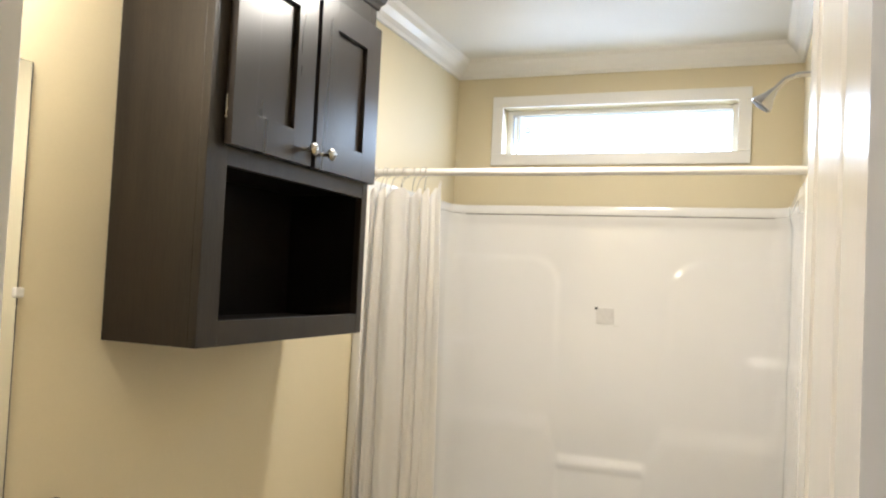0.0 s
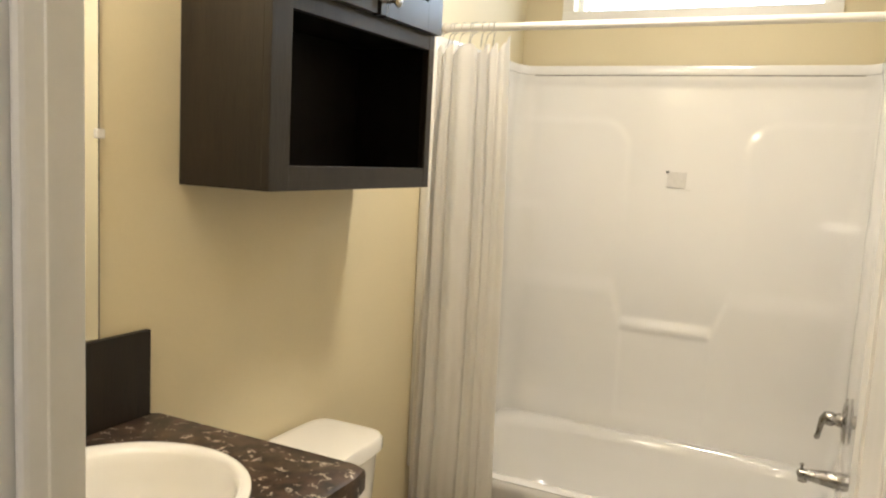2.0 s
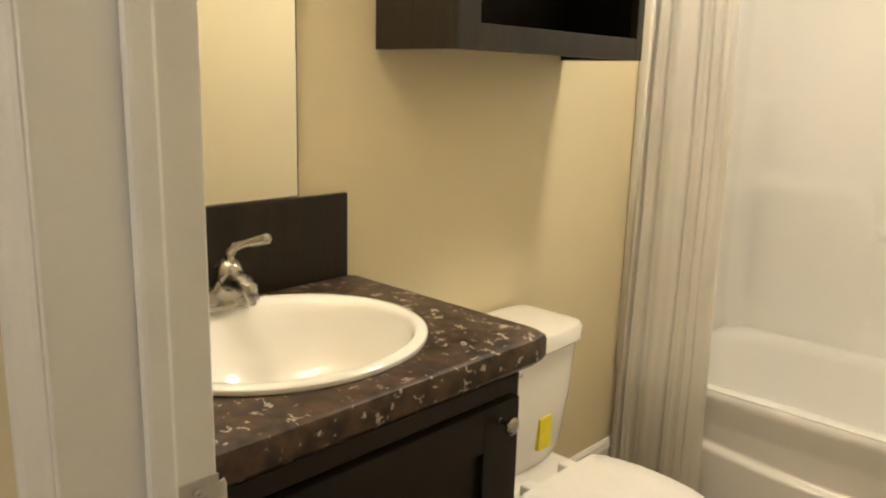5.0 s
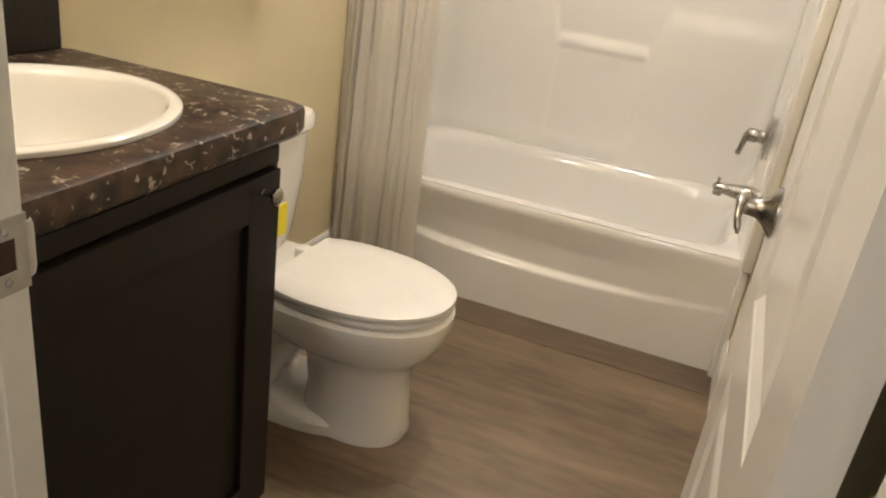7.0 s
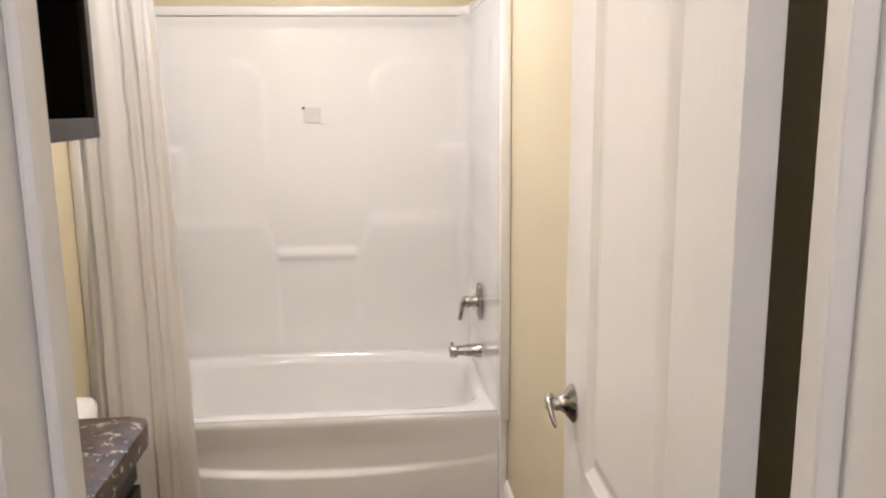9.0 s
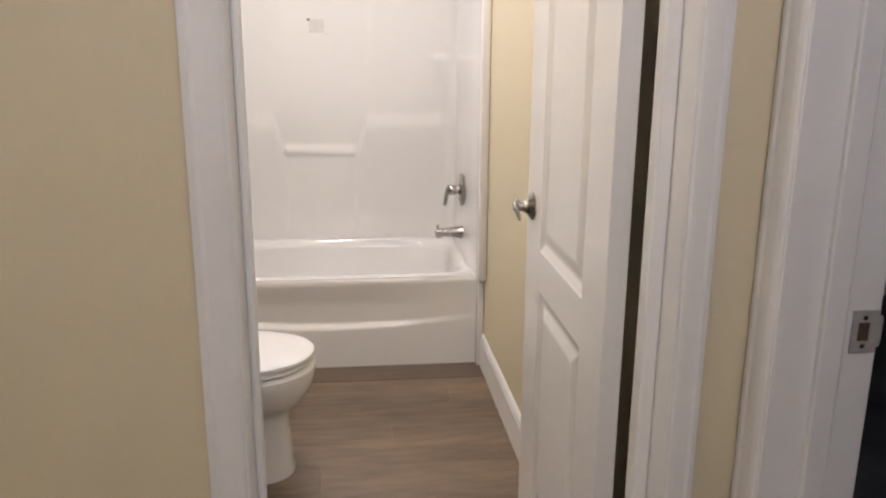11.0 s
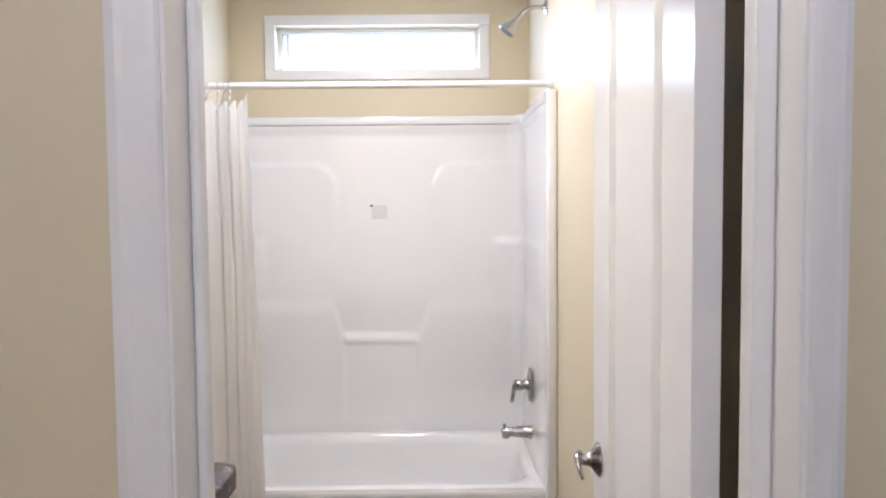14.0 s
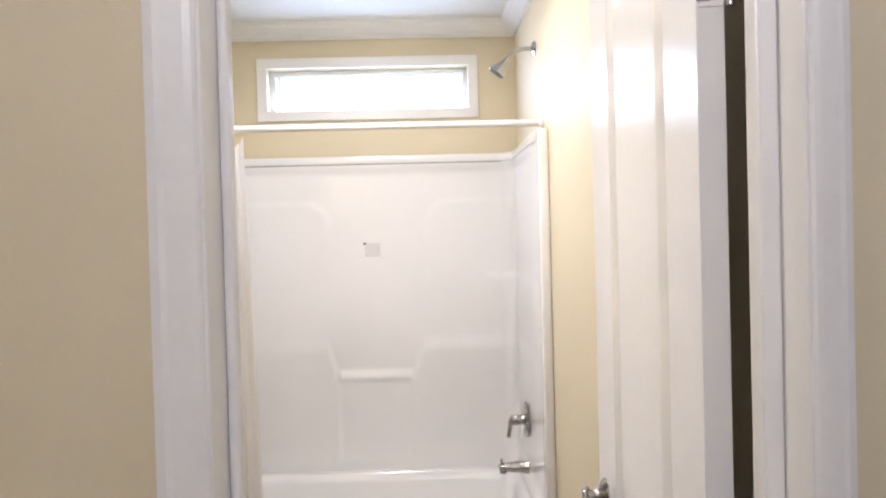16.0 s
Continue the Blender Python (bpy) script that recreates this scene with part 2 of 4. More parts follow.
def tube(points, radii, n=14, bm=None, flat=1.0):
    pts = [Vector(p) for p in points]
    rings = []
    for i, p in enumerate(pts):
        d = (pts[min(i + 1, len(pts) - 1)] - pts[max(i - 1, 0)]).normalized()
        side = d.cross(Vector((0, 0, 1)))
        side = side.normalized() if side.length > 1e-3 else Vector((1, 0, 0))
        up = side.cross(d).normalized()
        r = radii[i] if isinstance(radii, (list, tuple)) else radii
        rings.append([p + side * r * math.cos(2 * math.pi * k / n) + up * r * flat * math.sin(2 * math.pi * k / n) for k in range(n)])
    return loft(rings, bm=bm)


def extrude(profile, a, b, u, v):
    """A closed profile of (p, q) rows, p along u and q along v, swept from a to b."""
    a, b, u, v = (Vector(k) for k in (a, b, u, v))
    return loft([[a + u * p + v * q for p, q in profile], [b + u * p + v * q for p, q in profile]])


def smoothstep(a, b, x):
    t = min(1.0, max(0.0, (x - a) / (b - a)))
    return t * t * (3 - 2 * t)


TOX = Matrix.Rotation(radians(90), 4, "Y")     # local z along +x
TONX = Matrix.Rotation(radians(-90), 4, "Y")   # local z along -x

# ---- structure ----
L, BY, FY, HY, CZ = -1.372, 2.72, -0.003, -0.130, 2.458
structure("floor", box(L - 0.1, 0.10, HY - 2.4, BY, -0.12, -0.006), SUBF, "dark sub-floor beneath the wood-look planks", "floor")
structure("floor_2", box(-2.6, 0.10, HY - 2.42, HY - 0.002, -0.005, 0.0), PLANKM, "brown wood-look vinyl floor of the hallway", "floor")
structure("wall_left", box(L - 0.12, L, HY, BY + 0.12, 0, CZ), PAINT, "warm beige painted bathroom wall behind the toilet", "wall")
structure("wall_right", box(0.0, 0.068, HY + 0.001, BY + 0.12, 0, CZ), PAINT, "warm beige painted bathroom wall beside the door", "wall")
WX0, WX1, WZ0, WZ1 = -1.160, -0.226, 2.058, 2.255
bm = box(L, WX0, BY, BY + 0.12, 0, CZ)
box(WX1, 0, BY, BY + 0.12, 0, CZ, bm=bm)
box(WX0, WX1, BY, BY + 0.12, 0, WZ0, bm=bm)
box(WX0, WX1, BY, BY + 0.12, WZ1, CZ, bm=bm)
structure("wall_back", bm, PAINT, "warm beige painted wall above the tub surround", "wall")
JL, JR = -0.681, -0.055
bm = box(-2.6, JL - 0.016, HY, FY, 0, CZ)
box(JR + 0.016, 0.0, HY, FY, 0, CZ, bm=bm)
box(JL - 0.016, JR + 0.016, HY, FY, 2.056, CZ, bm=bm)
box(0.0, 0.068, HY - 0.0, HY + 0.001, 0, CZ, bm=bm)
structure("wall_door", bm, PAINT, "beige painted wall with the bathroom doorway", "wall")
structure("ceiling", box(-2.7, 3.3, HY - 2.5, BY + 0.12, CZ, CZ + 0.1), CEIL, "white finely textured ceiling", "ceiling")
# hallway and the dark bedroom beyond it
RX0, RX1, RJ0, RJ1 = 0.068, 0.222, -0.950, -0.190
bm = box(RX0, RX1, RJ1 + 0.016, HY, 0, CZ)
box(RX0, RX1, HY - 2.4, RJ0 - 0.016, 0, CZ, bm=bm)
box(RX0, RX1, RJ0 - 0.016, RJ1 + 0.016, 2.056, CZ, bm=bm)
structure("wall_hall_right", bm, PAINT, "beige hallway wall with an open bedroom doorway", "wall")
structure("wall_hall_back", box(-2.6, RX1, HY - 2.52, HY - 2.4, 0, CZ), PAINT, "beige end wall of the hallway", "wall")
structure("wall_hall_left", box(-2.72, -2.6, HY - 2.52, FY, 0, CZ), PAINT, "beige side wall of the hallway", "wall")
structure("carpet", box(RX1 - 0.06, 3.2, HY - 2.4, 2.66, -0.02, 0.006), CARPET, "dark blue-grey carpet of the unlit bedroom", "carpet")
structure("wall_room_far", box(RX1, 3.2, 2.64, 2.76, 0, CZ), ROOMP, "plain wall of the unlit bedroom", "wall")
structure("wall_room_side", box(3.2, 3.3, HY - 2.4, 2.76, 0, CZ), ROOMP, "plain side wall of the unlit bedroom", "wall")
structure("wall_room_near", box(RX1, 3.3, HY - 2.52, HY - 2.4, 0, CZ), ROOMP, "plain near wall of the unlit bedroom", "wall")
structure("wall_room_inner", box(0.0685, RX1, HY + 0.001, 2.76, 0, CZ), ROOMP, "plain inner wall of the unlit bedroom", "wall")
BASE = [(0, 0), (0.014, 0), (0.014, 0.115), (0.011, 0.125), (0.011, 0.132), (0.004, 0.143), (0, 0.143)]
structure("baseboard", extrude(BASE, (RX1, 2.64, 0.006), (3.2, 2.64, 0.006), (0, -1, 0), (0, 0, 1)), TRIM, "white baseboard of the bedroom", "baseboard")
structure("baseboard_2", extrude(BASE, (0, 0.10, 0), (0, 1.895, 0), (-1, 0, 0), (0, 0, 1)), TRIM, "white moulded baseboard along the bathroom wall", "baseboard")
structure("baseboard_3", extrude(BASE, (L, 0.70, 0), (L, 1.895, 0), (1, 0, 0), (0, 0, 1)), TRIM, "white moulded baseboard behind the toilet", "baseboard")
# plank-wide strip in a darker brown, laid over the floor at the tub
structure("trim_4", box(L + 0.001, -0.016, 1.752, 1.901, 0.0004, 0.0035, 0.0012), DARKV, "darker brown strip of floor along the tub front", "floor trim")
# crown moulding
CROWN = [(0, 0), (0.010, 0), (0.014, 0.012), (0.030, 0.024), (0.046, 0.045), (0.062, 0.056), (0.066, 0.072), (0, 0.072)]
C0 = CZ - 0.072


def crown(name, a, b, u):
    structure(name, extrude(CROWN, a, b, u, (0, 0, 1)), TRIM, "white crown moulding under the ceiling", "moulding")


crown("trim_1", (L, FY, C0), (L, BY, C0), (1, 0, 0))
crown("trim_2", (L, BY, C0), (0, BY, C0), (0, -1, 0))
crown("trim_3", (0, FY, C0), (0, BY, C0), (-1, 0, 0))

# door frames: jambs, stops, casing
CASE = [(0, 0), (0.050, 0), (0.050, 0.013), (0.040, 0.014), (0.034, 0.011), (0.012, 0.008), (0.004, 0.006), (0, 0.003)]


def door_frame():
    t = tagged(new("door_frame"), "white painted bathroom door frame with stops and casing", "door frame", kind="structure")
    bm = box(JL - 0.016, JL, HY - 0.001, FY + 0.001, 0, 2.04, 0.0015)
    part("jamb", bm, TRIM, t)
    part("jamb", box(JR, JR + 0.016, HY - 0.001, FY + 0.001, 0, 2.04, 0.0015), TRIM, t)
    part("head_jamb", box(JL - 0.016, JR + 0.016, HY - 0.001, FY + 0.001, 2.04, 2.056), TRIM, t)
    part("stop", box(JL, JL + 0.012, -0.066, -0.041, 0, 2.04, 0.005), TRIM, t)
    part("stop", box(JR - 0.024, JR, -0.072, -0.038, 0, 2.04, 0.003), TRIM, t)
    part("casing", extrude(CASE, (JL - 0.004, HY, 0), (JL - 0.004, HY, 2.10), (-1, 0, 0), (0, -1, 0)), TRIM, t)
    part("casing", extrude(CASE, (JR + 0.004, HY, 0), (JR + 0.004, HY, 2.10), (0.76, 0, 0), (0, -1, 0)), TRIM, t)
    part("head_casing", extrude(CASE, (JL - 0.004, HY - 0.0005, 2.045), (JR + 0.004, HY - 0.0005, 2.045), (0, 0, 1), (0, -1, 0)), TRIM, t)
    part("casing", extrude(CASE, (JL - 0.004, FY, 0), (JL - 0.004, FY, 2.10), (-0.9, 0, 0), (0, 0.8, 0)), TRIM, t)


def door_frame_bedroom():
    t = tagged(new("door_frame"), "white painted bedroom door frame with casing", "door frame", kind="structure")
    part("jamb", box(RX0 - 0.001, RX1 + 0.001, RJ1, RJ1 + 0.016, 0, 2.04, 0.0015), TRIM, t)
    part("jamb", box(RX0 - 0.001, RX1 + 0.001, RJ0 - 0.016, RJ0, 0, 2.04, 0.0015), TRIM, t)
    part("head_jamb", box(RX0 - 0.001, RX1 + 0.001, RJ0 - 0.016, RJ1 + 0.016, 2.04, 2.056), TRIM, t)
    part("stop", box(RX0 + 0.062, RX0 + 0.098, RJ1 - 0.011, RJ1, 0, 2.04, 0.003), TRIM, t)
    part("casing", extrude(CASE, (RX0, RJ1 + 0.003, 0), (RX0, RJ1 + 0.003, 2.10), (0, 1, 0), (-1, 0, 0)), TRIM, t)
    part("casing", extrude(CASE, (RX0, RJ0 - 0.004, 0), (RX0, RJ0 - 0.004, 2.10), (0, -1, 0), (-1, 0, 0)), TRIM, t)


door_frame()
door_frame_bedroom()


def strike_plate(m, label):
    """A plate in the local xz plane, facing local -y."""
    t = thing("strike_plate", label, "strike plate", "door strike plates")
    t.matrix_world = m
    bm = box(-0.019, -0.009, -0.002, 0, -0.032, 0.032)
    box(0.009, 0.021, -0.002, 0, -0.032, 0.032, bm=bm)
    box(-0.009, 0.009, -0.002, 0, 0.014, 0.032, bm=bm)
    box(-0.009, 0.009, -0.002, 0, -0.032, -0.014, bm=bm)
    rows = []
    for z, k in ((-0.024, 0.75), (-0.018, 1.0), (0.018, 1.0), (0.024, 0.75)):
        out = [(0.0208 + 0.010 * k * math.sin(a), -0.002 + 0.004 * (1 - math.cos(a)), z) for a in (0, 0.5, 1.0, 1.5)]
        rows.append(out + [(x, y + 0.0016, q) for x, y, q in reversed(out)])
    loft(rows, bm=bm)
    part("plate", bm, STRIKE, t)
    part("latch_hole", box(-0.009, 0.009, -0.0008, 0, -0.014, 0.014), DARKHOLE, t, "dark latch hole")
    for s in (-1, 1):
        part("screw", lathe([(0.0035, 0), (0.0035, 0.001), (0.002, 0.0014)], Matrix.Translation((0, -0.002, 0.0215 * s)) @ Matrix.Rotation(radians(90), 4, "X"), 10), CHROME, t)


strike_plate(Matrix.Translation((JL, -0.022, 0.937)) @ Matrix.Rotation(radians(90), 4, "Z"), "brushed nickel strike plate on the bathroom door jamb")
strike_plate(Matrix.Translation((0.199, RJ1, 0.898)), "brushed nickel strike plate on the bedroom door jamb")

# window high over the tub


def window():
    t = tagged(new("window_1"), "short wide window with white casing high above the tub", "window", kind="structure")
    w = 0.048
    part("window_casing", box(WX0 - w, WX1 + w, BY - 0.014, BY, WZ1, WZ1 + w, 0.002), TRIM, t)
    part("window_casing", box(WX0 - w, WX1 + w, BY - 0.014, BY, WZ0 - w, WZ0, 0.002), TRIM, t)
    part("window_casing", box(WX0 - w, WX0, BY - 0.014, BY, WZ0, WZ1, 0.002), TRIM, t)
    part("window_casing", box(WX1, WX1 + w, BY - 0.014, BY, WZ0, WZ1, 0.002), TRIM, t)
    y0, y1, f = BY + 0.055, BY + 0.10, 0.022
    part("window_frame", box(WX0, WX0 + f, y0, y1, WZ0, WZ1, 0.003), PLASTIC, t)
    part("window_frame", box(WX1 - f, WX1, y0, y1, WZ0, WZ1, 0.003), PLASTIC, t)
    part("window_frame", box(WX0 + f, WX1 - f, y0, y1, WZ1 - f, WZ1, 0.003), PLASTIC, t)
    part("window_frame", box(WX0 + f, WX1 - f, y0, y1, WZ0, WZ0 + 0.012, 0.003), PLASTIC, t)
    part("sash_stile", box(WX0 + f + 0.012, WX0 + f + 0.026, y0 + 0.01, y1, WZ0 + 0.012, WZ1 - f, 0.002), PLASTIC, t)
    g = part("pane", box(WX0 + f, WX1 - f, y1 - 0.02, y1 - 0.014, WZ0 + 0.012, WZ1 - f), GLASS, t)
    g.visible_shadow = False
    ring = [[(WX0 + 0.085 + r * math.cos(a), y1 - 0.021 - d, WZ0 + 0.115 + r * math.sin(a)) for a in [2 * math.pi * i / 20 for i in range(20)]] for r, d in ((0.012, 0), (0.012, 0.001), (0.007, 0.001), (0.007, 0))]
    part("sticker", loft(ring, False, False), INK, t, "small round printed mark on the glass")


window()
bk = put("backdrop", box(-6, 5, 9.0, 9.1, -3, 9), SKYG)
tagged(bk, "bright overcast sky outside the window", "sky", kind="structure")

# ---- bathroom door, open into the room ----


def door():
    t = tagged(new("door_1"), "white moulded two-panel bathroom door standing open", "door", kind="structure")
    t.matrix_world = Matrix.Translation((-0.113, 0.022, 0.012)) @ Matrix.Rotation(radians(-0.95), 4, "Z")
    w, h, th = 0.642, 2.018, 0.035
    panels = [(0.138, 0.494, 0.195, 0.738), (0.138, 0.494, 0.832, 1.90)]
    bm = bmesh.new()
    ys = [0, 0.138, 0.494, w]
    zs = [0, 0.195, 0.738, 0.832, 1.90, h]

    def quad(y0, y1, z0, z1, x):
        bm.faces.new([bm.verts.new(p) for p in ((x, y0, z0), (x, y0, z1), (x, y1, z1), (x, y1, z0))])
    for x, s in ((0, 1), (th, -1)):
        for a in range(3):
            for b in range(5):
                if a == 1 and b in (1, 3):
                    continue
                quad(ys[a], ys[a + 1], zs[b], zs[b + 1], x)
        for y0, y1, z0, z1 in panels:
            rings = []
            for inset, d in ((0, 0), (0.004, 0.002), (0.021, 0.008), (0.028, 0.008), (0.050, 0.002), (0.056, 0.001)):
                rings.append([(x + s * d, y0 + inset, z0 + inset), (x + s * d, y1 - inset, z0 + inset), (x + s * d, y1 - inset, z1 - inset), (x + s * d, y0 + inset, z1 - inset)])
            loft(rings, False, True, bm=bm)
    for p in (((0, 0, 0), (th, 0, 0), (th, 0, h), (0, 0, h)), ((0, w, 0), (th, w, 0), (th, w, h), (0, w, h)), ((0, 0, 0), (th, 0, 0), (th, w, 0), (0, w, 0)), ((0, 0, h), (th, 0, h), (th, w, h), (0, w, h))):
        bm.faces.new([bm.verts.new(q) for q in p])
    bmesh.ops.remove_doubles(bm, verts=bm.verts, dist=0.0001)
    part("leaf", bm, DOORM, t)
    # lever handles, one a side
    for s, x in ((-1, 0.0), (1, th)):
        m = Matrix.Translation((x, 0.580, 0.920)) @ (TONX if s < 0 else TOX)
        hd = part("door_handle", lathe([(0.033, 0), (0.033, 0.003), (0.029, 0.007), (0.018, 0.015), (0.012, 0.024), (0.0105, 0.040), (0.012, 0.043), (0.009, 0.048)], m, 30), NICK, t, "brushed nickel lever handle", True)
        xx = x + s * 0.040
        pts = [(xx, 0.586, 0.928), (xx + s * 0.005, 0.574, 0.929), (xx + s * 0.006, 0.558, 0.924), (xx + s * 0.005, 0.545, 0.914), (xx + s * 0.002, 0.537, 0.903), (xx, 0.534, 0.896)]
        part("lever", tube(pts, [0.008, 0.007, 0.005, 0.0045, 0.004, 0.002], 14, flat=1.2), NICK, hd, smooth=True)
    part("latch_face", box(0.006, 0.029, w, w + 0.0015, 0.892, 0.948), NICK, t)
    for z in (0.245, 1.722):
        hg = part("hinge", box(0.003, th - 0.001, -0.0025, 0.0, z, z + 0.089), TRIM, t, "brushed nickel butt hinge", False)
        for k in range(3):
            part("hinge_leaf_tab", box(-0.001, 0.016, -0.004, -0.0025, z + 0.006 + k * 0.029, z + 0.020 + k * 0.029, 0.001), CHROME, hg)
        part("pin", lathe([(0.0055, 0), (0.0055, 0.089), (0.003, 0.093)], Matrix.Translation((th + 0.006, -0.004, z)), 12), NICK, hg, smooth=True)


door()

# ---- tub and one-piece surround ----
TL, TR, TF, SB = L + 0.002, -0.002, 1.90, 2.662


def tub_surround():
    t = thing("bathtub_surround", "glossy white fibreglass bathtub with moulded wall surround", "bathtub")
    # apron: bowed crease with a shelf facing up
    bm = bmesh.new()
    nx, rows = 72, [0.0, 0.006, 0.03, 0.08] + [0.10 + 0.005 * i for i in range(36)] + [0.29, 0.32, 0.35, 0.362, 0.370, 0.377, 0.382, 0.385]
    rings = []
    for z in rows:
        r = []
        for i in range(nx + 1):
            x = TL + (TR - TL) * i / nx
            u = (x - TL) / (TR - TL)
            crease = 0.178 + 0.055 * (abs(u - 0.56) / 0.5) ** 2.0
            fade = smoothstep(0.0, 0.20, u) * (1 - smoothstep(0.50, 0.96, u)) * 0.85 + 0.15
            d = 0.020 * smoothstep(crease - 0.012, crease + 0.016, z) * fade
            d -= 0.020 * fade * smoothstep(0.27, 0.365, z)
            d += 0.006 * max(0.0, (z - 0.365) / 0.02) ** 2
            r.append((x, TF + d, z))
        rings.append(r)
    loft(rings, False, False, bm=bm, closed=False)
    part("apron", bm, GEL, t, smooth=True)
    # rim and well
    n, cx, cy = 120, (TL + TR) / 2, 2.295
    hx, hy = (TR - TL) / 2, 0.383

    def ring(a, b, z, e, ox=0.0):
        out = []
        for i in range(n):
            an = 2 * math.pi * i / n
            c, s = math.cos(an), math.sin(an)
            k = (abs(c) ** e + abs(s) ** e) ** (-1 / e)
            out.append((cx + ox + a * c * k, cy + b * s * k, z))
        return out
    rs = [ring(hx, hy, 0.3850, 60), ring(hx - 0.045, 0.345, 0.3855, 12), ring(hx - 0.062, 0.325, 0.382, 7), ring(hx - 0.074, 0.312, 0.368, 6),
          ring(hx - 0.082, 0.303, 0.34, 5.5), ring(hx - 0.098, 0.288, 0.25, 5), ring(hx - 0.125, 0.268, 0.15, 4.5), ring(hx - 0.16, 0.245, 0.095, 4), ring(hx - 0.24, 0.18, 0.075, 3.5), ring(0.2, 0.05, 0.07, 3)]
    part("basin", loft(rs, False, True), GEL, t, smooth=True)
    part("drain", lathe([(0.035, 0), (0.035, 0.003), (0.022, 0.005)], Matrix.Translation((-0.30, 2.295, 0.072)), 20), CHROME, t, "chrome tub drain", True)
    # wall panel: a U in plan with rounded corners, moulded relief on it
    xl, xr, y0, rc = L + 0.030, -0.032, 1.845, 0.075
    path = [(xl, y0 + (SB - rc - y0) * i / 22, 1, 0) for i in range(23)]
    path += [(xl + rc - rc * math.cos(a), SB - rc + rc * math.sin(a), math.cos(a), -math.sin(a)) for a in [math.pi / 2 * i / 10 for i in range(1, 10)]]
    nb = 150
    path += [(xl + rc + (xr - xl - 2 * rc) * i / nb, SB, 0, -1) for i in range(nb + 1)]
    path += [(xr - rc + rc * math.sin(a), SB - rc + rc * math.cos(a), -math.sin(a), -math.cos(a)) for a in [math.pi / 2 * i / 10 for i in range(1, 10)]]
    path += [(xr, SB - rc - (SB - rc - y0) * i / 22, -1, 0) for i in range(23)]
    zs = sorted({round(0.382 + (1.798 - 0.382) * i / 150, 4) for i in range(151)})

    def front(y):
        return smoothstep(1.86, 2.10, y)

    def field(x, z):
        """Signed distance to the raised side fields, rounded where they face the middle."""
        r = 0.12
        qx, qz = 0.215 - abs(x + 0.663) + r, z - 1.628 + r
        return math.hypot(max(qx, 0), max(qz, 0)) + min(max(qx, qz), 0) - r

    def relief(x, y, ny, z):
        back = abs(ny)
        # lower shoulder with a notch in the middle for the soap ledge
        inside = smoothstep(-0.915, -0.855, x) * (1 - smoothstep(-0.520, -0.455, x))
        top = 0.985 - 0.150 * inside
        k = 0.010 * (1 - smoothstep(top - 0.060, top + 0.024, z)) * (0.35 + 0.65 * back)
        # soap ledge lip over a column that runs down to the deck
        ins2 = smoothstep(-0.864, -0.852, x) * (1 - smoothstep(-0.528, -0.512, x))
        k += 0.009 * ins2 * back * smoothstep(0.785, 0.812, z) * (1 - smoothstep(0.826, 0.852, z))
        k -= 0.004 * ins2 * back * smoothstep(0.42, 0.47, z) * (1 - smoothstep(0.790, 0.812, z))
        # corner shelves
        sh = (1 - smoothstep(-1.26, -1.20, x)) + smoothstep(-0.20, -0.13, x)
        k += 0.009 * sh * smoothstep(0.98, 1.24, z) * (1 - smoothstep(1.250, 1.290, z)) * (0.4 + 0.6 * back)
        # raised side fields with rounded shoulders
        k += 0.0042 * back * (1 - smoothstep(-0.022, 0.012, field(x, z))) * smoothstep(1.05, 1.40, z)
        k += 0.008 * smoothstep(1.750, 1.792, z)
        # step just over the tub deck
        k += 0.012 * (1 - smoothstep(0.40, 0.51 + 0.02 * inside, z))
        return k * front(y)
    rings = [[(x + nxx * relief(x, y, ny, z), y + ny * relief(x, y, ny, z), z) for x, y, nxx, ny in path] for z in zs]
    part("wall_panel", loft(rings, False, False, closed=False), GEL, t, smooth=True)
    # top flange, caulk line, front flanges
    lip = [[(x + nxx * d * front(y), y + ny * d * front(y), z) for x, y, nxx, ny in path] for d, z in ((-0.002, 1.7990), (0.009, 1.7995), (0.010, 1.8020), (0.010, 1.8300), (0.008, 1.834), (-0.026, 1.834))]
    part("top_flange", loft(lip, False, False, closed=False), GEL, t, smooth=True)
    nose = [[(x + nxx * d, y + ny * d, z) for x, y, nxx, ny in path[30:-30]] for d, z in ((0.0060, 1.7945), (0.0090, 1.7947), (0.0090, 1.7983), (0.0060, 1.7985))]
    part("caulk_line", loft(nose, False, False, closed=False), CAULK, t, "thin dark gap under the top flange")
    part("front_flange", box(-0.037, -0.001, 1.822, 1.868, 0.383, 1.834, 0.007, seg=3), GEL, t, smooth=True)
    part("front_flange", box(L + 0.001, L + 0.036, 1.845, 1.868, 0.383, 1.834, 0.007, seg=3), GEL, t, smooth=True)
    part("front_flange", box(-0.030, -0.001, 1.868, 1.902, 0.0, 0.384, 0.006, seg=3), GEL, t, smooth=True)


tub_surround()
lab = thing("surround_label", "greyish peeling sticker on the white surround", "sticker")
part("film", box(-0.724, -0.654, 2.6575, 2.6612, 1.372, 1.434, 0.001), GREYL, lab)
part("torn_corner", box(-0.731, -0.719, 2.657, 2.6612, 1.427, 1.437, 0.001), INK, lab, "dark torn corner")
part("torn_strip", box(-0.655, -0.634, 2.6585, 2.6612, 1.364, 1.368, 0.0008), GREYL, lab)


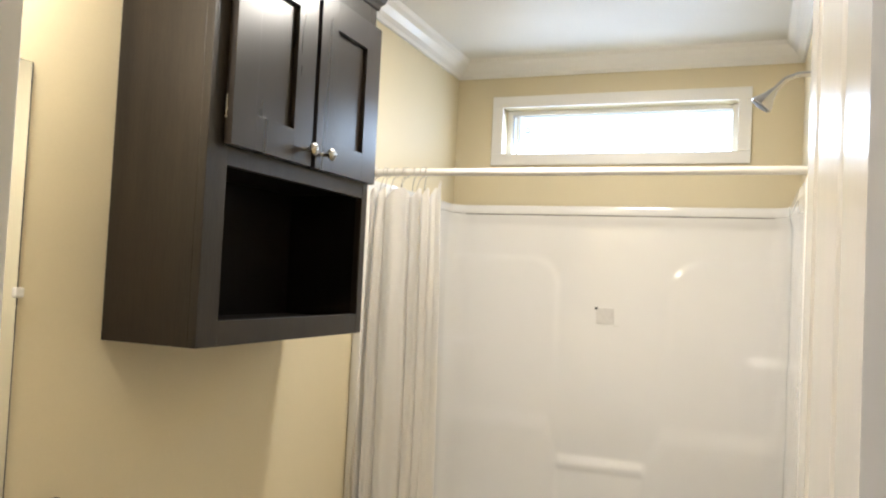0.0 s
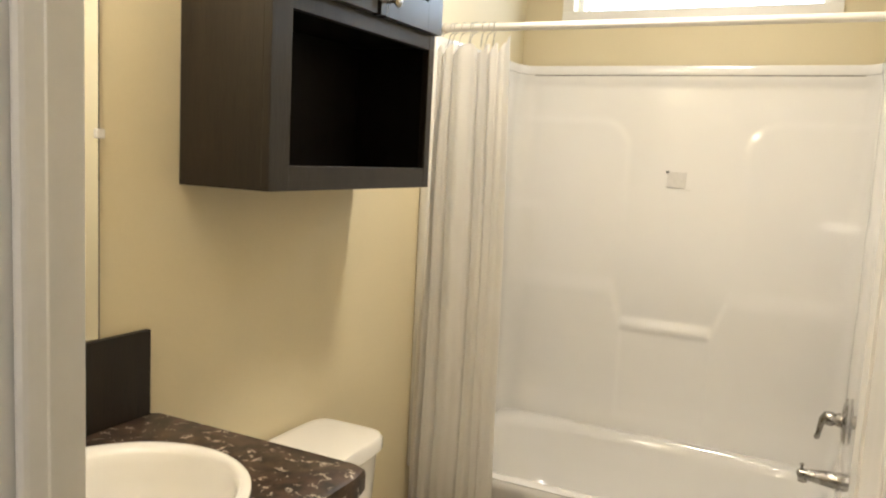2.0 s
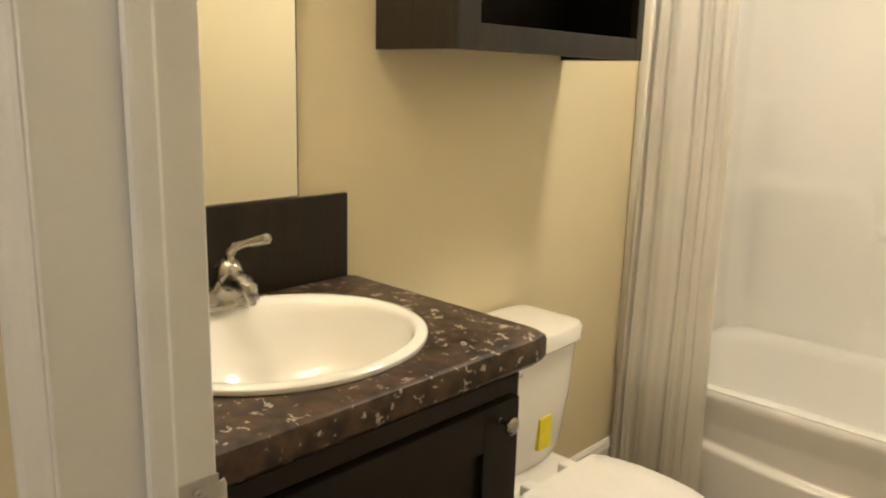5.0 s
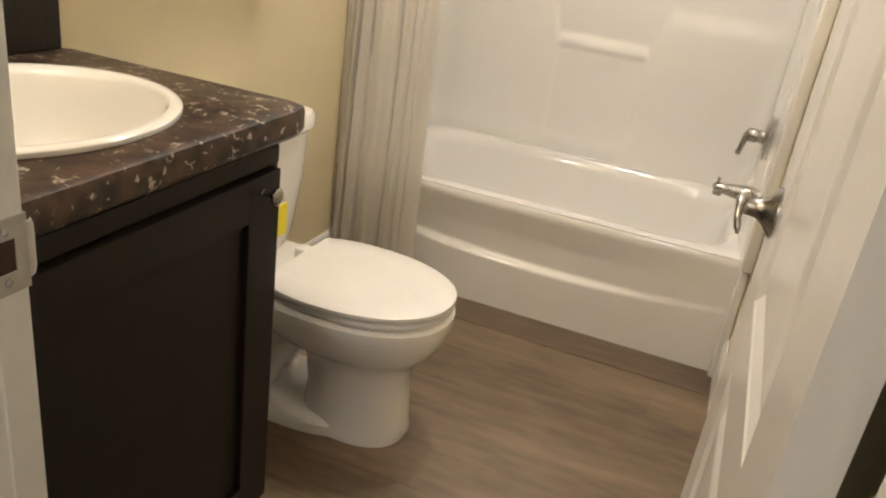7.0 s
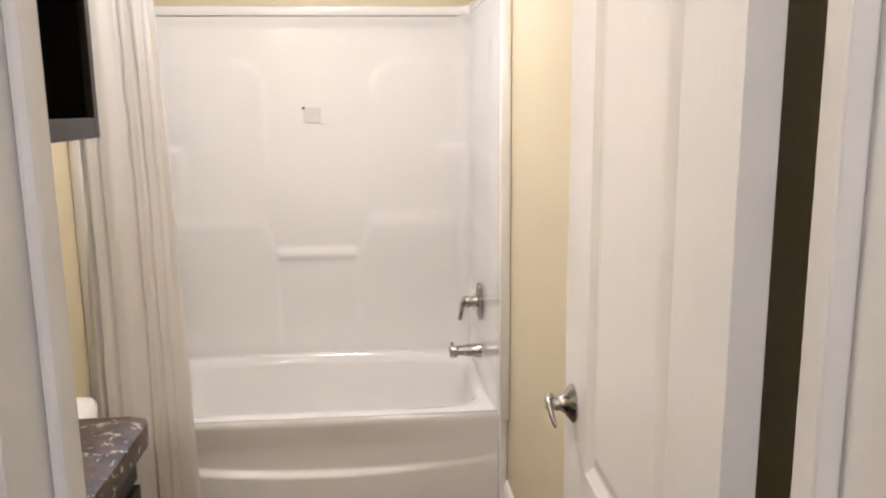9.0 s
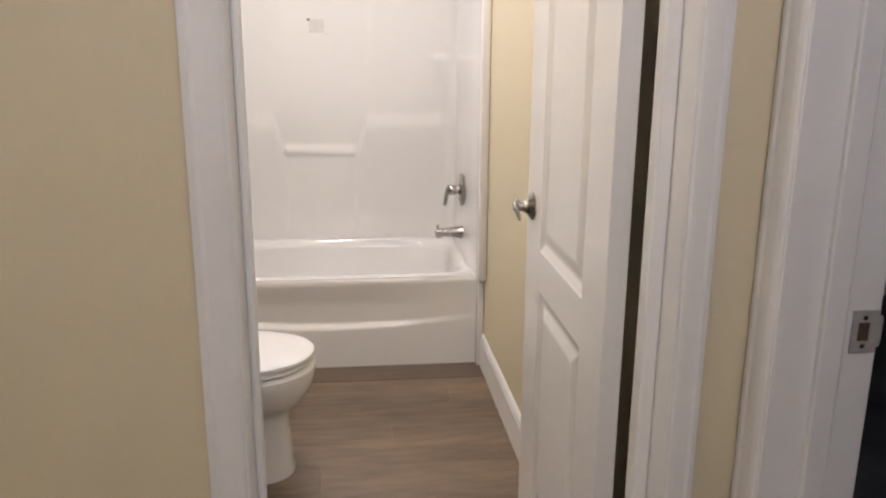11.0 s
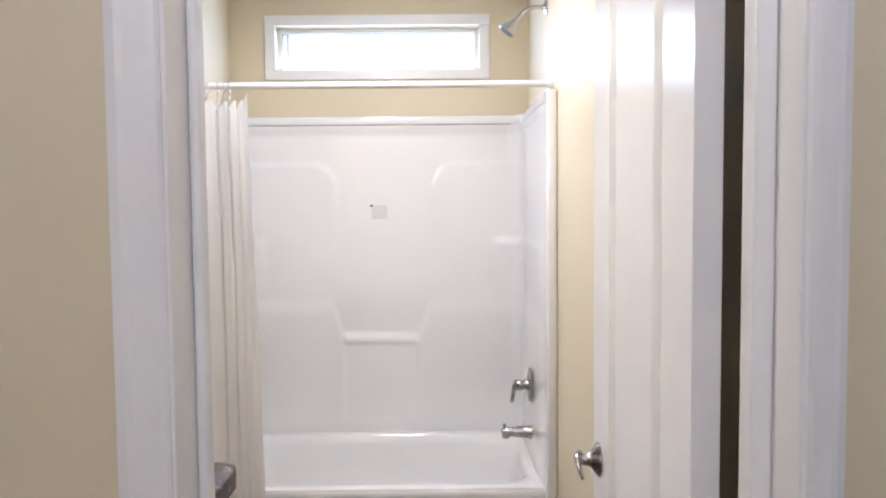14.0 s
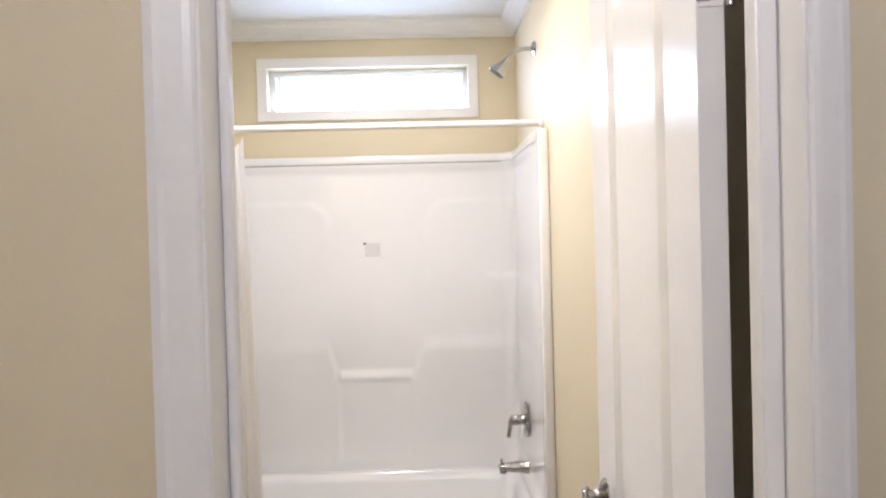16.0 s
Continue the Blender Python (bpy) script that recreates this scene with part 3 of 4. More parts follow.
def valve():
    t = thing("tub_valve", "brushed nickel single-lever tub valve on the surround", "faucet")
    c = (-0.041, 2.300, 0.680)
    part("escutcheon", lathe([(0.074, 0), (0.074, 0.003), (0.068, 0.008), (0.040, 0.012), (0.026, 0.014)], Matrix.Translation(c) @ TONX, 36), NICK, t, smooth=True)
    part("hub", lathe([(0.024, 0.010), (0.022, 0.024), (0.019, 0.028), (0.019, 0.034), (0.023, 0.036), (0.023, 0.054), (0.019, 0.060), (0.008, 0.062)], Matrix.Translation(c) @ TONX, 26), NICK, t, smooth=True)
    x, y, z = c
    part("lever", tube([(x - 0.040, y, z + 0.012), (x - 0.056, y - 0.002, z + 0.010), (x - 0.066, y - 0.005, z - 0.004), (x - 0.071, y - 0.008, z - 0.026), (x - 0.075, y - 0.010, z - 0.048), (x - 0.079, y - 0.011, z - 0.066), (x - 0.080, y - 0.011, z - 0.070)], [0.010, 0.014, 0.012, 0.009, 0.008, 0.009, 0.005], 16), NICK, t, smooth=True)


def spout():
    t = thing("tub_spout", "brushed nickel tub spout with a diverter knob", "faucet")
    y = 2.285
    bm = tube([(-0.030, y, 0.484), (-0.034, y, 0.484), (-0.040, y, 0.484), (-0.085, y, 0.486), (-0.130, y, 0.487), (-0.156, y, 0.486), (-0.164, y, 0.484)], [0.031, 0.032, 0.029, 0.024, 0.019, 0.018, 0.012], 22)
    part("body", bm, NICK, t, smooth=True)
    part("outlet", lathe([(0.015, 0), (0.016, 0.022), (0.012, 0.03)], Matrix.Translation((-0.146, y, 0.462)), 18), NICK, t, smooth=True)
    part("diverter", lathe([(0.004, 0), (0.004, 0.012), (0.007, 0.015), (0.007, 0.020), (0.003, 0.023)], Matrix.Translation((-0.152, y, 0.500)), 14), NICK, t, smooth=True)


def shower_head():
    t = thing("shower_fixture", "small chrome shower head on an angled wall arm", "shower")
    part("flange", lathe([(0.030, 0), (0.029, 0.006), (0.014, 0.012)], Matrix.Translation((0.0, 2.10, 2.180)) @ TONX, 24), CHROME, t, smooth=True)
    part("arm", tube([(-0.002, 2.10, 2.180), (-0.05, 2.10, 2.180), (-0.085, 2.10, 2.167), (-0.118, 2.10, 2.133)], 0.0085, 14), CHROME, t, smooth=True)
    d = Vector((-0.62, 0.0, -0.78))
    m = Matrix.Translation((-0.116, 2.10, 2.135)) @ d.to_track_quat("Z", "Y").to_matrix().to_4x4()
    hd = part("head", lathe([(0.010, 0), (0.014, 0.008), (0.015, 0.018), (0.026, 0.036), (0.033, 0.052), (0.034, 0.058), (0.030, 0.060)], m, 28), CHROME, t, smooth=True)
    part("spray_face", lathe([(0.029, 0.0601), (0.028, 0.062), (0.010, 0.063)], m, 28), INK, hd, "dark spray face", True)


valve()
spout()
shower_head()

# curtain rod, rings, curtain
RZ, RY = 1.866, 1.925
rod = thing("curtain_rod", "white tension shower curtain rod spanning the tub", "curtain rod")
part("pole", tube([(L + 0.004, RY, RZ), (-0.7, RY, RZ), (-0.7, RY, RZ), (-0.004, RY, RZ)], 0.0125, 20), PLASTIC, rod, smooth=True)
for x, m in ((L, TOX), (0.0, TONX)):
    part("end_cap", lathe([(0.020, 0), (0.020, 0.012), (0.0135, 0.020)], Matrix.Translation((x, RY, RZ)) @ m, 20), PLASTIC, rod, smooth=True)
hook = None
for k in range(9):
    x = -1.345 + 0.023 * k + 0.006 * math.sin(k * 2.1)
    if hook is None:
        hook = thing("curtain_hook", "thin metal shower curtain hook on the rod", "curtain hook", "curtain hooks")
        pts = [(0.002 * math.sin(a), 0.0155 * math.sin(a), 0.0155 * math.cos(a)) for a in [-1.9 + 0.3 * i for i in range(15)]] + [(0, -0.016, -0.024), (0, -0.026, -0.044), (0, -0.034, -0.066)]
        part("wire", tube(pts, 0.0012, 6), CHROME, hook)
        hook.matrix_world = Matrix.Translation((x, RY, RZ))
    else:
        copy_thing(hook, Matrix.Translation((x, RY, RZ)) @ Matrix.Rotation(0.25 * math.sin(k * 3.3), 4, "Z"))


def curtain():
    t = thing("shower_curtain", "white cloth shower curtain bunched to one end of the rod", "shower curtain")
    nu, nz = 260, 90
    rings = []
    for j in range(nz + 1):
        f = j / nz
        r = []
        for i in range(nu + 1):
            u = i / nu
            z = 1.808 - f * (1.808 - 0.045)
            ph = 2 * math.pi * (6.5 * u + 0.55 * math.sin(2.3 * math.pi * u) + 0.10 * math.sin(3.1 * f + 5 * u))
            wide = 0.262 + 0.060 * f
            left = -1.352 - 0.010 * math.sin(1.7 * f)
            amp = (0.009 + 0.004 * smoothstep(0, 0.18, f)) * (0.65 + 0.35 * math.sin(3.0 * u + 1.1)) * (1 - 0.55 * smoothstep(0.62, 0.95, u) * smoothstep(0.1, 0.5, f))
            x = left + wide * u + 0.006 * math.cos(ph) + 0.006 * noise.noise(Vector((u * 5, f * 3, 1.3)))
            y = 1.866 - 0.040 * f * f + amp * (math.sin(ph) + 0.30 * math.sin(2.7 * ph + 1.0 + 2 * f)) + 0.008 * noise.noise(Vector((u * 7, f * 4, 4.1)))
            z -= (0.016 * (1 - math.cos(ph)) - 0.030 * smoothstep(0.93, 1.0, u)) * (1 - smoothstep(0, 0.05, f)) - 0.006 * noise.noise(Vector((u * 9, 0, 2)))
            r.append((max(x, L + 0.006), y, z))
        rings.append(r)
    bm = loft(rings, False, False, closed=False)
    bmesh.ops.solidify(bm, geom=bm.faces[:], thickness=0.0016)
    part("cloth", bm, CLOTH, t, smooth=True)


curtain()

# ---- wall cabinet over the toilet ----


def knob(parent, m):
    kb = part("knob", lathe([(0.006, 0), (0.0045, 0.006), (0.0045, 0.014), (0.009, 0.018), (0.0145, 0.023), (0.015, 0.027), (0.011, 0.031), (0.004, 0.0325)], m, 24), NICK, parent, "brushed nickel knob", True)
    return kb


def shaker(parent, y0, y1, z0, z1, x, stile, rail, th=0.019, wood=ESPG):
    """A door facing +x with a square recessed panel, its back at x."""
    d = part("door", box(x, x + th, y0, y0 + stile, z0, z1, 0.0005), wood, parent)
    part("stile", box(x, x + th, y1 - stile, y1, z0, z1, 0.0005), wood, d)
    part("rail", box(x, x + th, y0 + stile, y1 - stile, z0, z0 + rail, 0.0004), wood, d)
    part("rail", box(x, x + th, y0 + stile, y1 - stile, z1 - rail, z1, 0.0004), wood, d)
    part("panel", box(x, x + th - 0.011, y0 + stile - 0.002, y1 - stile + 0.002, z0 + rail - 0.002, z1 - rail + 0.002), wood, d)
    return d


def wall_cabinet():
    t = thing("wall_cabinet", "dark espresso wood wall cabinet with two doors over an open shelf", "cabinet")
    y0, y1, z0, z1, x0, x1 = 0.783, 1.455, 1.363, 2.257, L + 0.002, -1.157
    part("side_panel", box(x0, x1, y0, y0 + 0.016, z0, z1, 0.001), ESP, t)
    part("side_panel", box(x0, x1, y1 - 0.016, y1, z0, z1, 0.001), ESP, t)
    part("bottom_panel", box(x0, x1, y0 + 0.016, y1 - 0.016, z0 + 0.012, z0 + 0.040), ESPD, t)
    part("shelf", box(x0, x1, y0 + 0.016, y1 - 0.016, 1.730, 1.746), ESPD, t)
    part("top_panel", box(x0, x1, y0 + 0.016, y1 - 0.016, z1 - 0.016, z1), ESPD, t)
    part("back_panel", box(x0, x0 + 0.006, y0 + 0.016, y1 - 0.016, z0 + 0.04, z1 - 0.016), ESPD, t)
    # thin near-black sheets, added to keep the open shelf's sides in shade
    part("shade_lining", box(x0 + 0.006, x1, y0 + 0.0162, y0 + 0.019, z0 + 0.04, 1.730), ESPD, t)
    part("shade_lining", box(x0 + 0.006, x1, y1 - 0.019, y1 - 0.0162, z0 + 0.04, 1.730), ESPD, t)
    xf = -1.138
    part("face_stile", box(x1, xf, y0, 0.847, z0, z1, 0.0012), ESP, t)
    part("face_stile", box(x1, xf, 1.426, y1, z0, z1, 0.0012), ESP, t)
    part("face_rail", box(x1, xf - 0.0005, 0.847, 1.426, z0, 1.414, 0.001), ESP, t)
    part("face_rail", box(x1, xf - 0.0005, 0.847, 1.426, 1.723, 1.772, 0.001), ESP, t)
    part("face_rail", box(x1, xf - 0.0005, 0.847, 1.426, 2.165, z1, 0.001), ESP, t)
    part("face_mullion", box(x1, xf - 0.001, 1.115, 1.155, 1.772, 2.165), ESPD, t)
    d1 = shaker(t, 0.829, 1.126, 1.763, 2.184, xf + 0.001, 0.078, 0.072)
    d2 = shaker(t, 1.144, 1.453, 1.763, 2.184, xf + 0.001, 0.078, 0.072)
    xk = xf + 0.02
    knob(d1, Matrix.Translation((xk, 1.096, 1.798)) @ TOX)
    knob(d2, Matrix.Translation((xk, 1.176, 1.798)) @ TOX)
    for z in (1.815, 2.12):
        part("hinge", tube([(xf + 0.006, 0.826, z), (xf + 0.006, 0.826, z + 0.045)], 0.0025, 10), NICK, d1)
    cp = [(0, 0), (0.006, 0), (0.008, 0.012), (0.016, 0.020), (0.021, 0.034), (0.031, 0.040), (0.034, 0.056), (0, 0.056)]
    rings = []
    for p, q in cp:
        rings.append([(x0, y0 - p, z1 - 0.014 + q), (xf + p, y0 - p, z1 - 0.014 + q), (xf + p, y1 + p, z1 - 0.014 + q), (x0, y1 + p, z1 - 0.014 + q)])
    part("crown", loft(rings[:-1], True, True), ESP, t)


wall_cabinet()

# ---- vanity ----
VF = -0.868
CT0, CT1, SX, SY = 0.846, 0.895, -1.115, 0.365


def vanity():
    t = thing("vanity_cabinet", "dark espresso wood bathroom vanity with one shaker door", "cabinet")
    y0, y1 = 0.046, 0.668
    part("body", box(L + 0.002, VF - 0.019, y0, y1 - 0.016, 0.09, 0.72, 0.001), ESPV, t)
    part("side_panel", box(L + 0.002, VF - 0.019, y1 - 0.016, y1, 0.09, CT0, 0.001), ESPV, t)
    part("side_panel", box(L + 0.002, VF - 0.019, y0, y0 + 0.016, 0.72, CT0, 0.001), ESPV, t)
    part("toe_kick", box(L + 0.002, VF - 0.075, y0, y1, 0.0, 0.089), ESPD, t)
    part("side_foot", box(VF - 0.075, VF - 0.019, y1 - 0.018, y1, 0.0, 0.0895), ESPV, t)
    part("face_frame", box(VF - 0.019, VF, y0, y1, 0.09, CT0, 0.0015), ESPV, t)
    part("drawer_front", box(VF + 0.001, VF + 0.017, 0.075, 0.645, 0.810, 0.841, 0.003), ESPV, t)
    d = shaker(t, 0.075, 0.645, 0.115, 0.800, VF + 0.001, 0.086, 0.073, wood=ESPV)
    knob(d, Matrix.Translation((VF + 0.02, 0.597, 0.770)) @ TOX)


vanity()


def countertop():
    t = thing("countertop", "brown-black marbled laminate countertop with rounded front corner", "countertop")
    n, yb, xf, y1, rc = 96, 0.026, -0.840, 0.726, 0.035
    xb = L + 0.002

    def outer(o, z):
        pts = []
        for i in range(n):
            a = 2 * math.pi * i / n
            c, s = math.cos(a), math.sin(a)
            # ray from the basin's centre to the slab's outline
            best = 9.0
            if c > 1e-6:
                best = min(best, (xf - o - SX) / c)
            if c < -1e-6:
                best = min(best, (xb - SX) / c)
            if s > 1e-6:
                best = min(best, (y1 - o - SY) / s)
            if s < -1e-6:
                best = min(best, (yb - SY) / s)
            x, y = SX + c * best, SY + s * best
            ccx, ccy, rr = xf - rc, y1 - rc, rc - o
            if x > ccx and y > ccy:
                dx, dy = x - ccx, y - ccy
                k = rr / max(math.hypot(dx, dy), 1e-6)
                if k < 1:
                    x, y = ccx + dx * k, ccy + dy * k
            pts.append((x, y, z))
        return pts

    def oval(k, z):
        return [(SX + 0.195 * k * math.cos(2 * math.pi * i / n), SY + 0.225 * k * math.sin(2 * math.pi * i / n), z) for i in range(n)]
    rings = [oval(1, CT0), outer(0.006, CT0), outer(0.0, CT0 + 0.008), outer(0.0, CT1 - 0.012), outer(0.003, CT1 - 0.004), outer(0.010, CT1), oval(1, CT1), oval(1, CT0)]
    bm = loft(rings, False, False)
    bmesh.ops.remove_doubles(bm, verts=bm.verts, dist=0.0002)
    part("slab", bm, MARBLE, t, smooth=True)


countertop()


def sink():
    t = thing("sink", "oval white porcelain drop-in sink in the countertop", "sink")
    n = 72

    def oval(k, z, ox=0.0):
        return [(SX + ox + (0.218 * k) * math.cos(2 * math.pi * i / n), SY + (0.248 * k) * math.sin(2 * math.pi * i / n), z) for i in range(n)]
    rs = [oval(1.0, CT1 + 0.001), oval(1.004, CT1 + 0.004), oval(1.0, CT1 + 0.008), oval(0.985, CT1 + 0.011), oval(0.95, CT1 + 0.0125), oval(0.91, CT1 + 0.0115, 0.003), oval(0.885, CT1 + 0.008, 0.006), oval(0.865, CT1 + 0.001, 0.010), oval(0.84, CT1 - 0.015, 0.014), oval(0.80, CT1 - 0.04, 0.016), oval(0.72, CT1 - 0.078, 0.018), oval(0.55, CT1 - 0.115, 0.016), oval(0.3, CT1 - 0.135, 0.014), oval(0.1, CT1 - 0.14, 0.014)]
    part("basin", loft(rs, False, True), PORC, t, smooth=True)
    part("drain", lathe([(0.022, 0), (0.022, 0.003), (0.012, 0.004)], Matrix.Translation((SX + 0.014, SY, CT1 - 0.1395)), 20), CHROME, t, "chrome drain", True)


sink()


def faucet():
    t = thing("faucet", "brushed nickel single-lever sink faucet", "faucet")
    x, y, z = -1.305, 0.375, CT1 + 0.012
    rs = []
    for a, b, h in ((0.025, 0.072, 0), (0.025, 0.072, 0.006), (0.021, 0.064, 0.012), (0.020, 0.044, 0.022), (0.020, 0.028, 0.036), (0.021, 0.023, 0.050), (0.018, 0.019, 0.058)):
        rs.append([(x + a * math.cos(2 * math.pi * i / 28) + 0.25 * h, y + b * math.sin(2 * math.pi * i / 28), z + h) for i in range(28)])
    part("body", loft(rs), NICK, t, smooth=True)
    part("dome", lathe([(0.024, 0), (0.026, 0.008), (0.024, 0.020), (0.017, 0.030), (0.009, 0.035)], Matrix.Translation((x + 0.018, y, z + 0.052)) @ Matrix.Rotation(radians(14), 4, "Y"), 24), NICK, t, smooth=True)
    part("spout", tube([(x + 0.006, y, z + 0.042), (x + 0.035, y, z + 0.053), (x + 0.066, y, z + 0.052), (x + 0.086, y, z + 0.045), (x + 0.092, y, z + 0.036)], [0.020, 0.019, 0.017, 0.015, 0.011], 18), NICK, t, smooth=True)
    part("aerator", lathe([(0.010, 0), (0.011, 0.016)], Matrix.Translation((x + 0.086, y, z + 0.020)), 16), NICK, t, smooth=True)
    part("lever", tube([(x + 0.024, y, z + 0.080), (x + 0.024, y + 0.002, z + 0.098), (x + 0.032, y + 0.008, z + 0.110), (x + 0.046, y + 0.016, z + 0.115), (x + 0.066, y + 0.028, z + 0.122), (x + 0.084, y + 0.038, z + 0.128), (x + 0.088, y + 0.040, z + 0.129)], [0.010, 0.008, 0.0085, 0.007, 0.0085, 0.0095, 0.006], 14), NICK, t, smooth=True)


faucet()
bs = thing("backsplash", "dark espresso wood backsplash board behind the sink", "backsplash")
part("board", box(L + 0.001, L + 0.015, 0.028, 0.697, CT1 + 0.001, 1.072, 0.001), ESP, bs)
part("edge_strip", box(L + 0.001, L + 0.0152, 0.697, 0.6985, CT1 + 0.001, 1.0722, 0.0005), ESP, bs)

mr_ = thing("wall_mirror", "frameless wall mirror held by small clips above the vanity", "mirror")
part("glass", box(L + 0.002, L + 0.007, 0.06, 0.580, 1.075, 1.868, 0.0008), MIRR, mr_)
part("edge", box(L + 0.001, L + 0.0065, 0.580, 0.5825, 1.075, 1.868), INK, mr_, "dark ground glass edge")
for y, z in ((0.581, 1.458), (0.540, 1.868), (0.15, 1.868)):
    part("clip", box(L + 0.002, L + 0.012, y - 0.009, y + 0.011, z - 0.009, z + 0.009, 0.003), PLASTIC, mr_, "clear plastic clip")

# ---- toilet ----


def toilet():
    t = thing("toilet", "white porcelain toilet with its lid closed", "toilet")
    cy, n = 1.105, 64

    def egg(x0, x1, hw, z, e=2.2, blunt=0.0):
        """Outline from x0 (back) to x1 (front), half-width hw; blunt squares the back."""
        out = []
        xm = x0 + (x1 - x0) * 0.46
        for i in range(n):
            a = 2 * math.pi * i / n
            c, s = math.cos(a), math.sin(a)
            ee = e if c > 0 else e + blunt
            k = (abs(c) ** ee + abs(s) ** ee) ** (-1 / ee)
            out.append((xm + (x1 - xm if c > 0 else xm - x0) * c * k, cy + hw * s * k, z))
        return out
    bowl = [egg(-1.00, -0.730, 0.108, 0.0, 2.5, 1.5), egg(-1.00, -0.730, 0.109, 0.012, 2.5, 1.5), egg(-0.995, -0.735, 0.103, 0.035, 2.5, 1.5), egg(-0.99, -0.741, 0.098, 0.12, 2.4, 1.0),
            egg(-1.00, -0.741, 0.098, 0.185, 2.4, 0.8), egg(-1.02, -0.728, 0.106, 0.212, 2.3, 0.8), egg(-1.06, -0.708, 0.128, 0.234, 2.3, 0.8), egg(-1.10, -0.682, 0.156, 0.262, 2.2, 0.8), egg(-1.13, -0.664, 0.176, 0.298, 2.2, 0.8), egg(-1.13, -0.655, 0.185, 0.335, 2.2, 0.8), egg(-1.13, -0.656, 0.184, 0.352, 2.2, 0.8), egg(-1.13, -0.667, 0.174, 0.363, 2.2, 0.8)]
    part("bowl", loft(bowl), PORC, t, smooth=True)
    foot = [egg(-1.235, -0.84, 0.128, 0.0, 3, 2), egg(-1.235, -0.84, 0.128, 0.028, 3, 2), egg(-1.225, -0.86, 0.116, 0.046, 3, 2), egg(-1.20, -0.90, 0.09, 0.056, 3, 2)]
    part("foot", loft(foot), PORC, t, smooth=True)
    trap = [(-0.90, 0.19), (-0.96, 0.235), (-1.02, 0.235), (-1.07, 0.19), (-1.10, 0.13), (-1.12, 0.07)]
    for s in (-1, 1):
        part("trapway", tube([(x, cy + s * 0.046, z) for x, z in trap], [0.03, 0.043, 0.046, 0.045, 0.043, 0.04], 16), PORC, t, smooth=True)
        part("bolt_cap", lathe([(0.013, 0), (0.012, 0.010), (0.006, 0.015)], Matrix.Translation((-1.06, cy + s * 0.108, 0.045)), 16), SEATM, t, smooth=True)
    part("deck", box(-1.355, -1.05, cy - 0.155, cy + 0.155, 0.28, 0.364, 0.02, seg=4), PORC, t, smooth=True)
    seat = [egg(-1.085, -0.672, 0.172, 0.365, 2.15, 1.2), egg(-1.087, -0.661, 0.179, 0.369, 2.15, 1.2), egg(-1.087, -0.661, 0.179, 0.376, 2.15, 1.2), egg(-1.085, -0.672, 0.172, 0.381, 2.15, 1.2)]
    part("seat", loft(seat), SEATM, t, smooth=True)
    lid = [egg(-1.150, -0.673, 0.176, 0.384, 2.15, 0.1), egg(-1.152, -0.658, 0.185, 0.388, 2.15, 0.1), egg(-1.152, -0.658, 0.185, 0.397, 2.15, 0.1), egg(-1.145, -0.676, 0.173, 0.403, 2.15, 0.1), egg(-1.10, -0.73, 0.12, 0.405, 2.15, 0.1), egg(-0.98, -0.82, 0.05, 0.406, 2.15, 0.1)]
    # the back of the lid is cut straight at its hinges
    lid = [[(max(x, -1.068 + 0.3 * (0.406 - z)), y, z) for x, y, z in r] for r in lid]
    part("lid", loft(lid), SEATM, t, smooth=True)
    for s in (-1, 1):
        part("hinge", box(-1.112, -1.072, cy + s * 0.075 - 0.020, cy + s * 0.075 + 0.020, 0.362, 0.393, 0.006, seg=3), SEATM, t, smooth=True)

    def tank(x0, x1, hw, z, r=0.05):
        out = []
        for i in range(n):
            a = 2 * math.pi * i / n
            c, s = math.cos(a), math.sin(a)
            k = (abs(c) ** 7 + abs(s) ** 7) ** (-1 / 7)
            bow = 0.012 * (1 - min(1, abs(s * k)) ** 2) if c > 0 else 0
            out.append(((x0 + x1) / 2 + (x1 - x0) / 2 * c * k + bow, cy + hw * s * k, z))
        return out
    part("tank", loft([tank(-1.345, -1.185, 0.158, 0.362), tank(-1.350, -1.172, 0.172, 0.40), tank(-1.355, -1.158, 0.188, 0.55), tank(-1.358, -1.152, 0.194, 0.676)]), PORC, t, smooth=True)
    part("tank_lid", loft([tank(-1.361, -1.146, 0.199, 0.675), tank(-1.363, -1.140, 0.205, 0.682), tank(-1.363, -1.140, 0.205, 0.708), tank(-1.360, -1.146, 0.199, 0.718), tank(-1.34, -1.17, 0.175, 0.722)]), PORC, t, smooth=True)
    part("flush_lever", tube([(-1.135, cy - 0.16, 0.665), (-1.128, cy - 0.15, 0.664), (-1.128, cy - 0.09, 0.655)], [0.006, 0.006, 0.007], 10), CHROME, t, smooth=True)
    part("sticker", box(-1.166, -1.1465, 1.128, 1.176, 0.420, 0.503), YELLOW, t, "yellow paper sticker")


toilet()

# ---- floor register, outlet, lamps ----


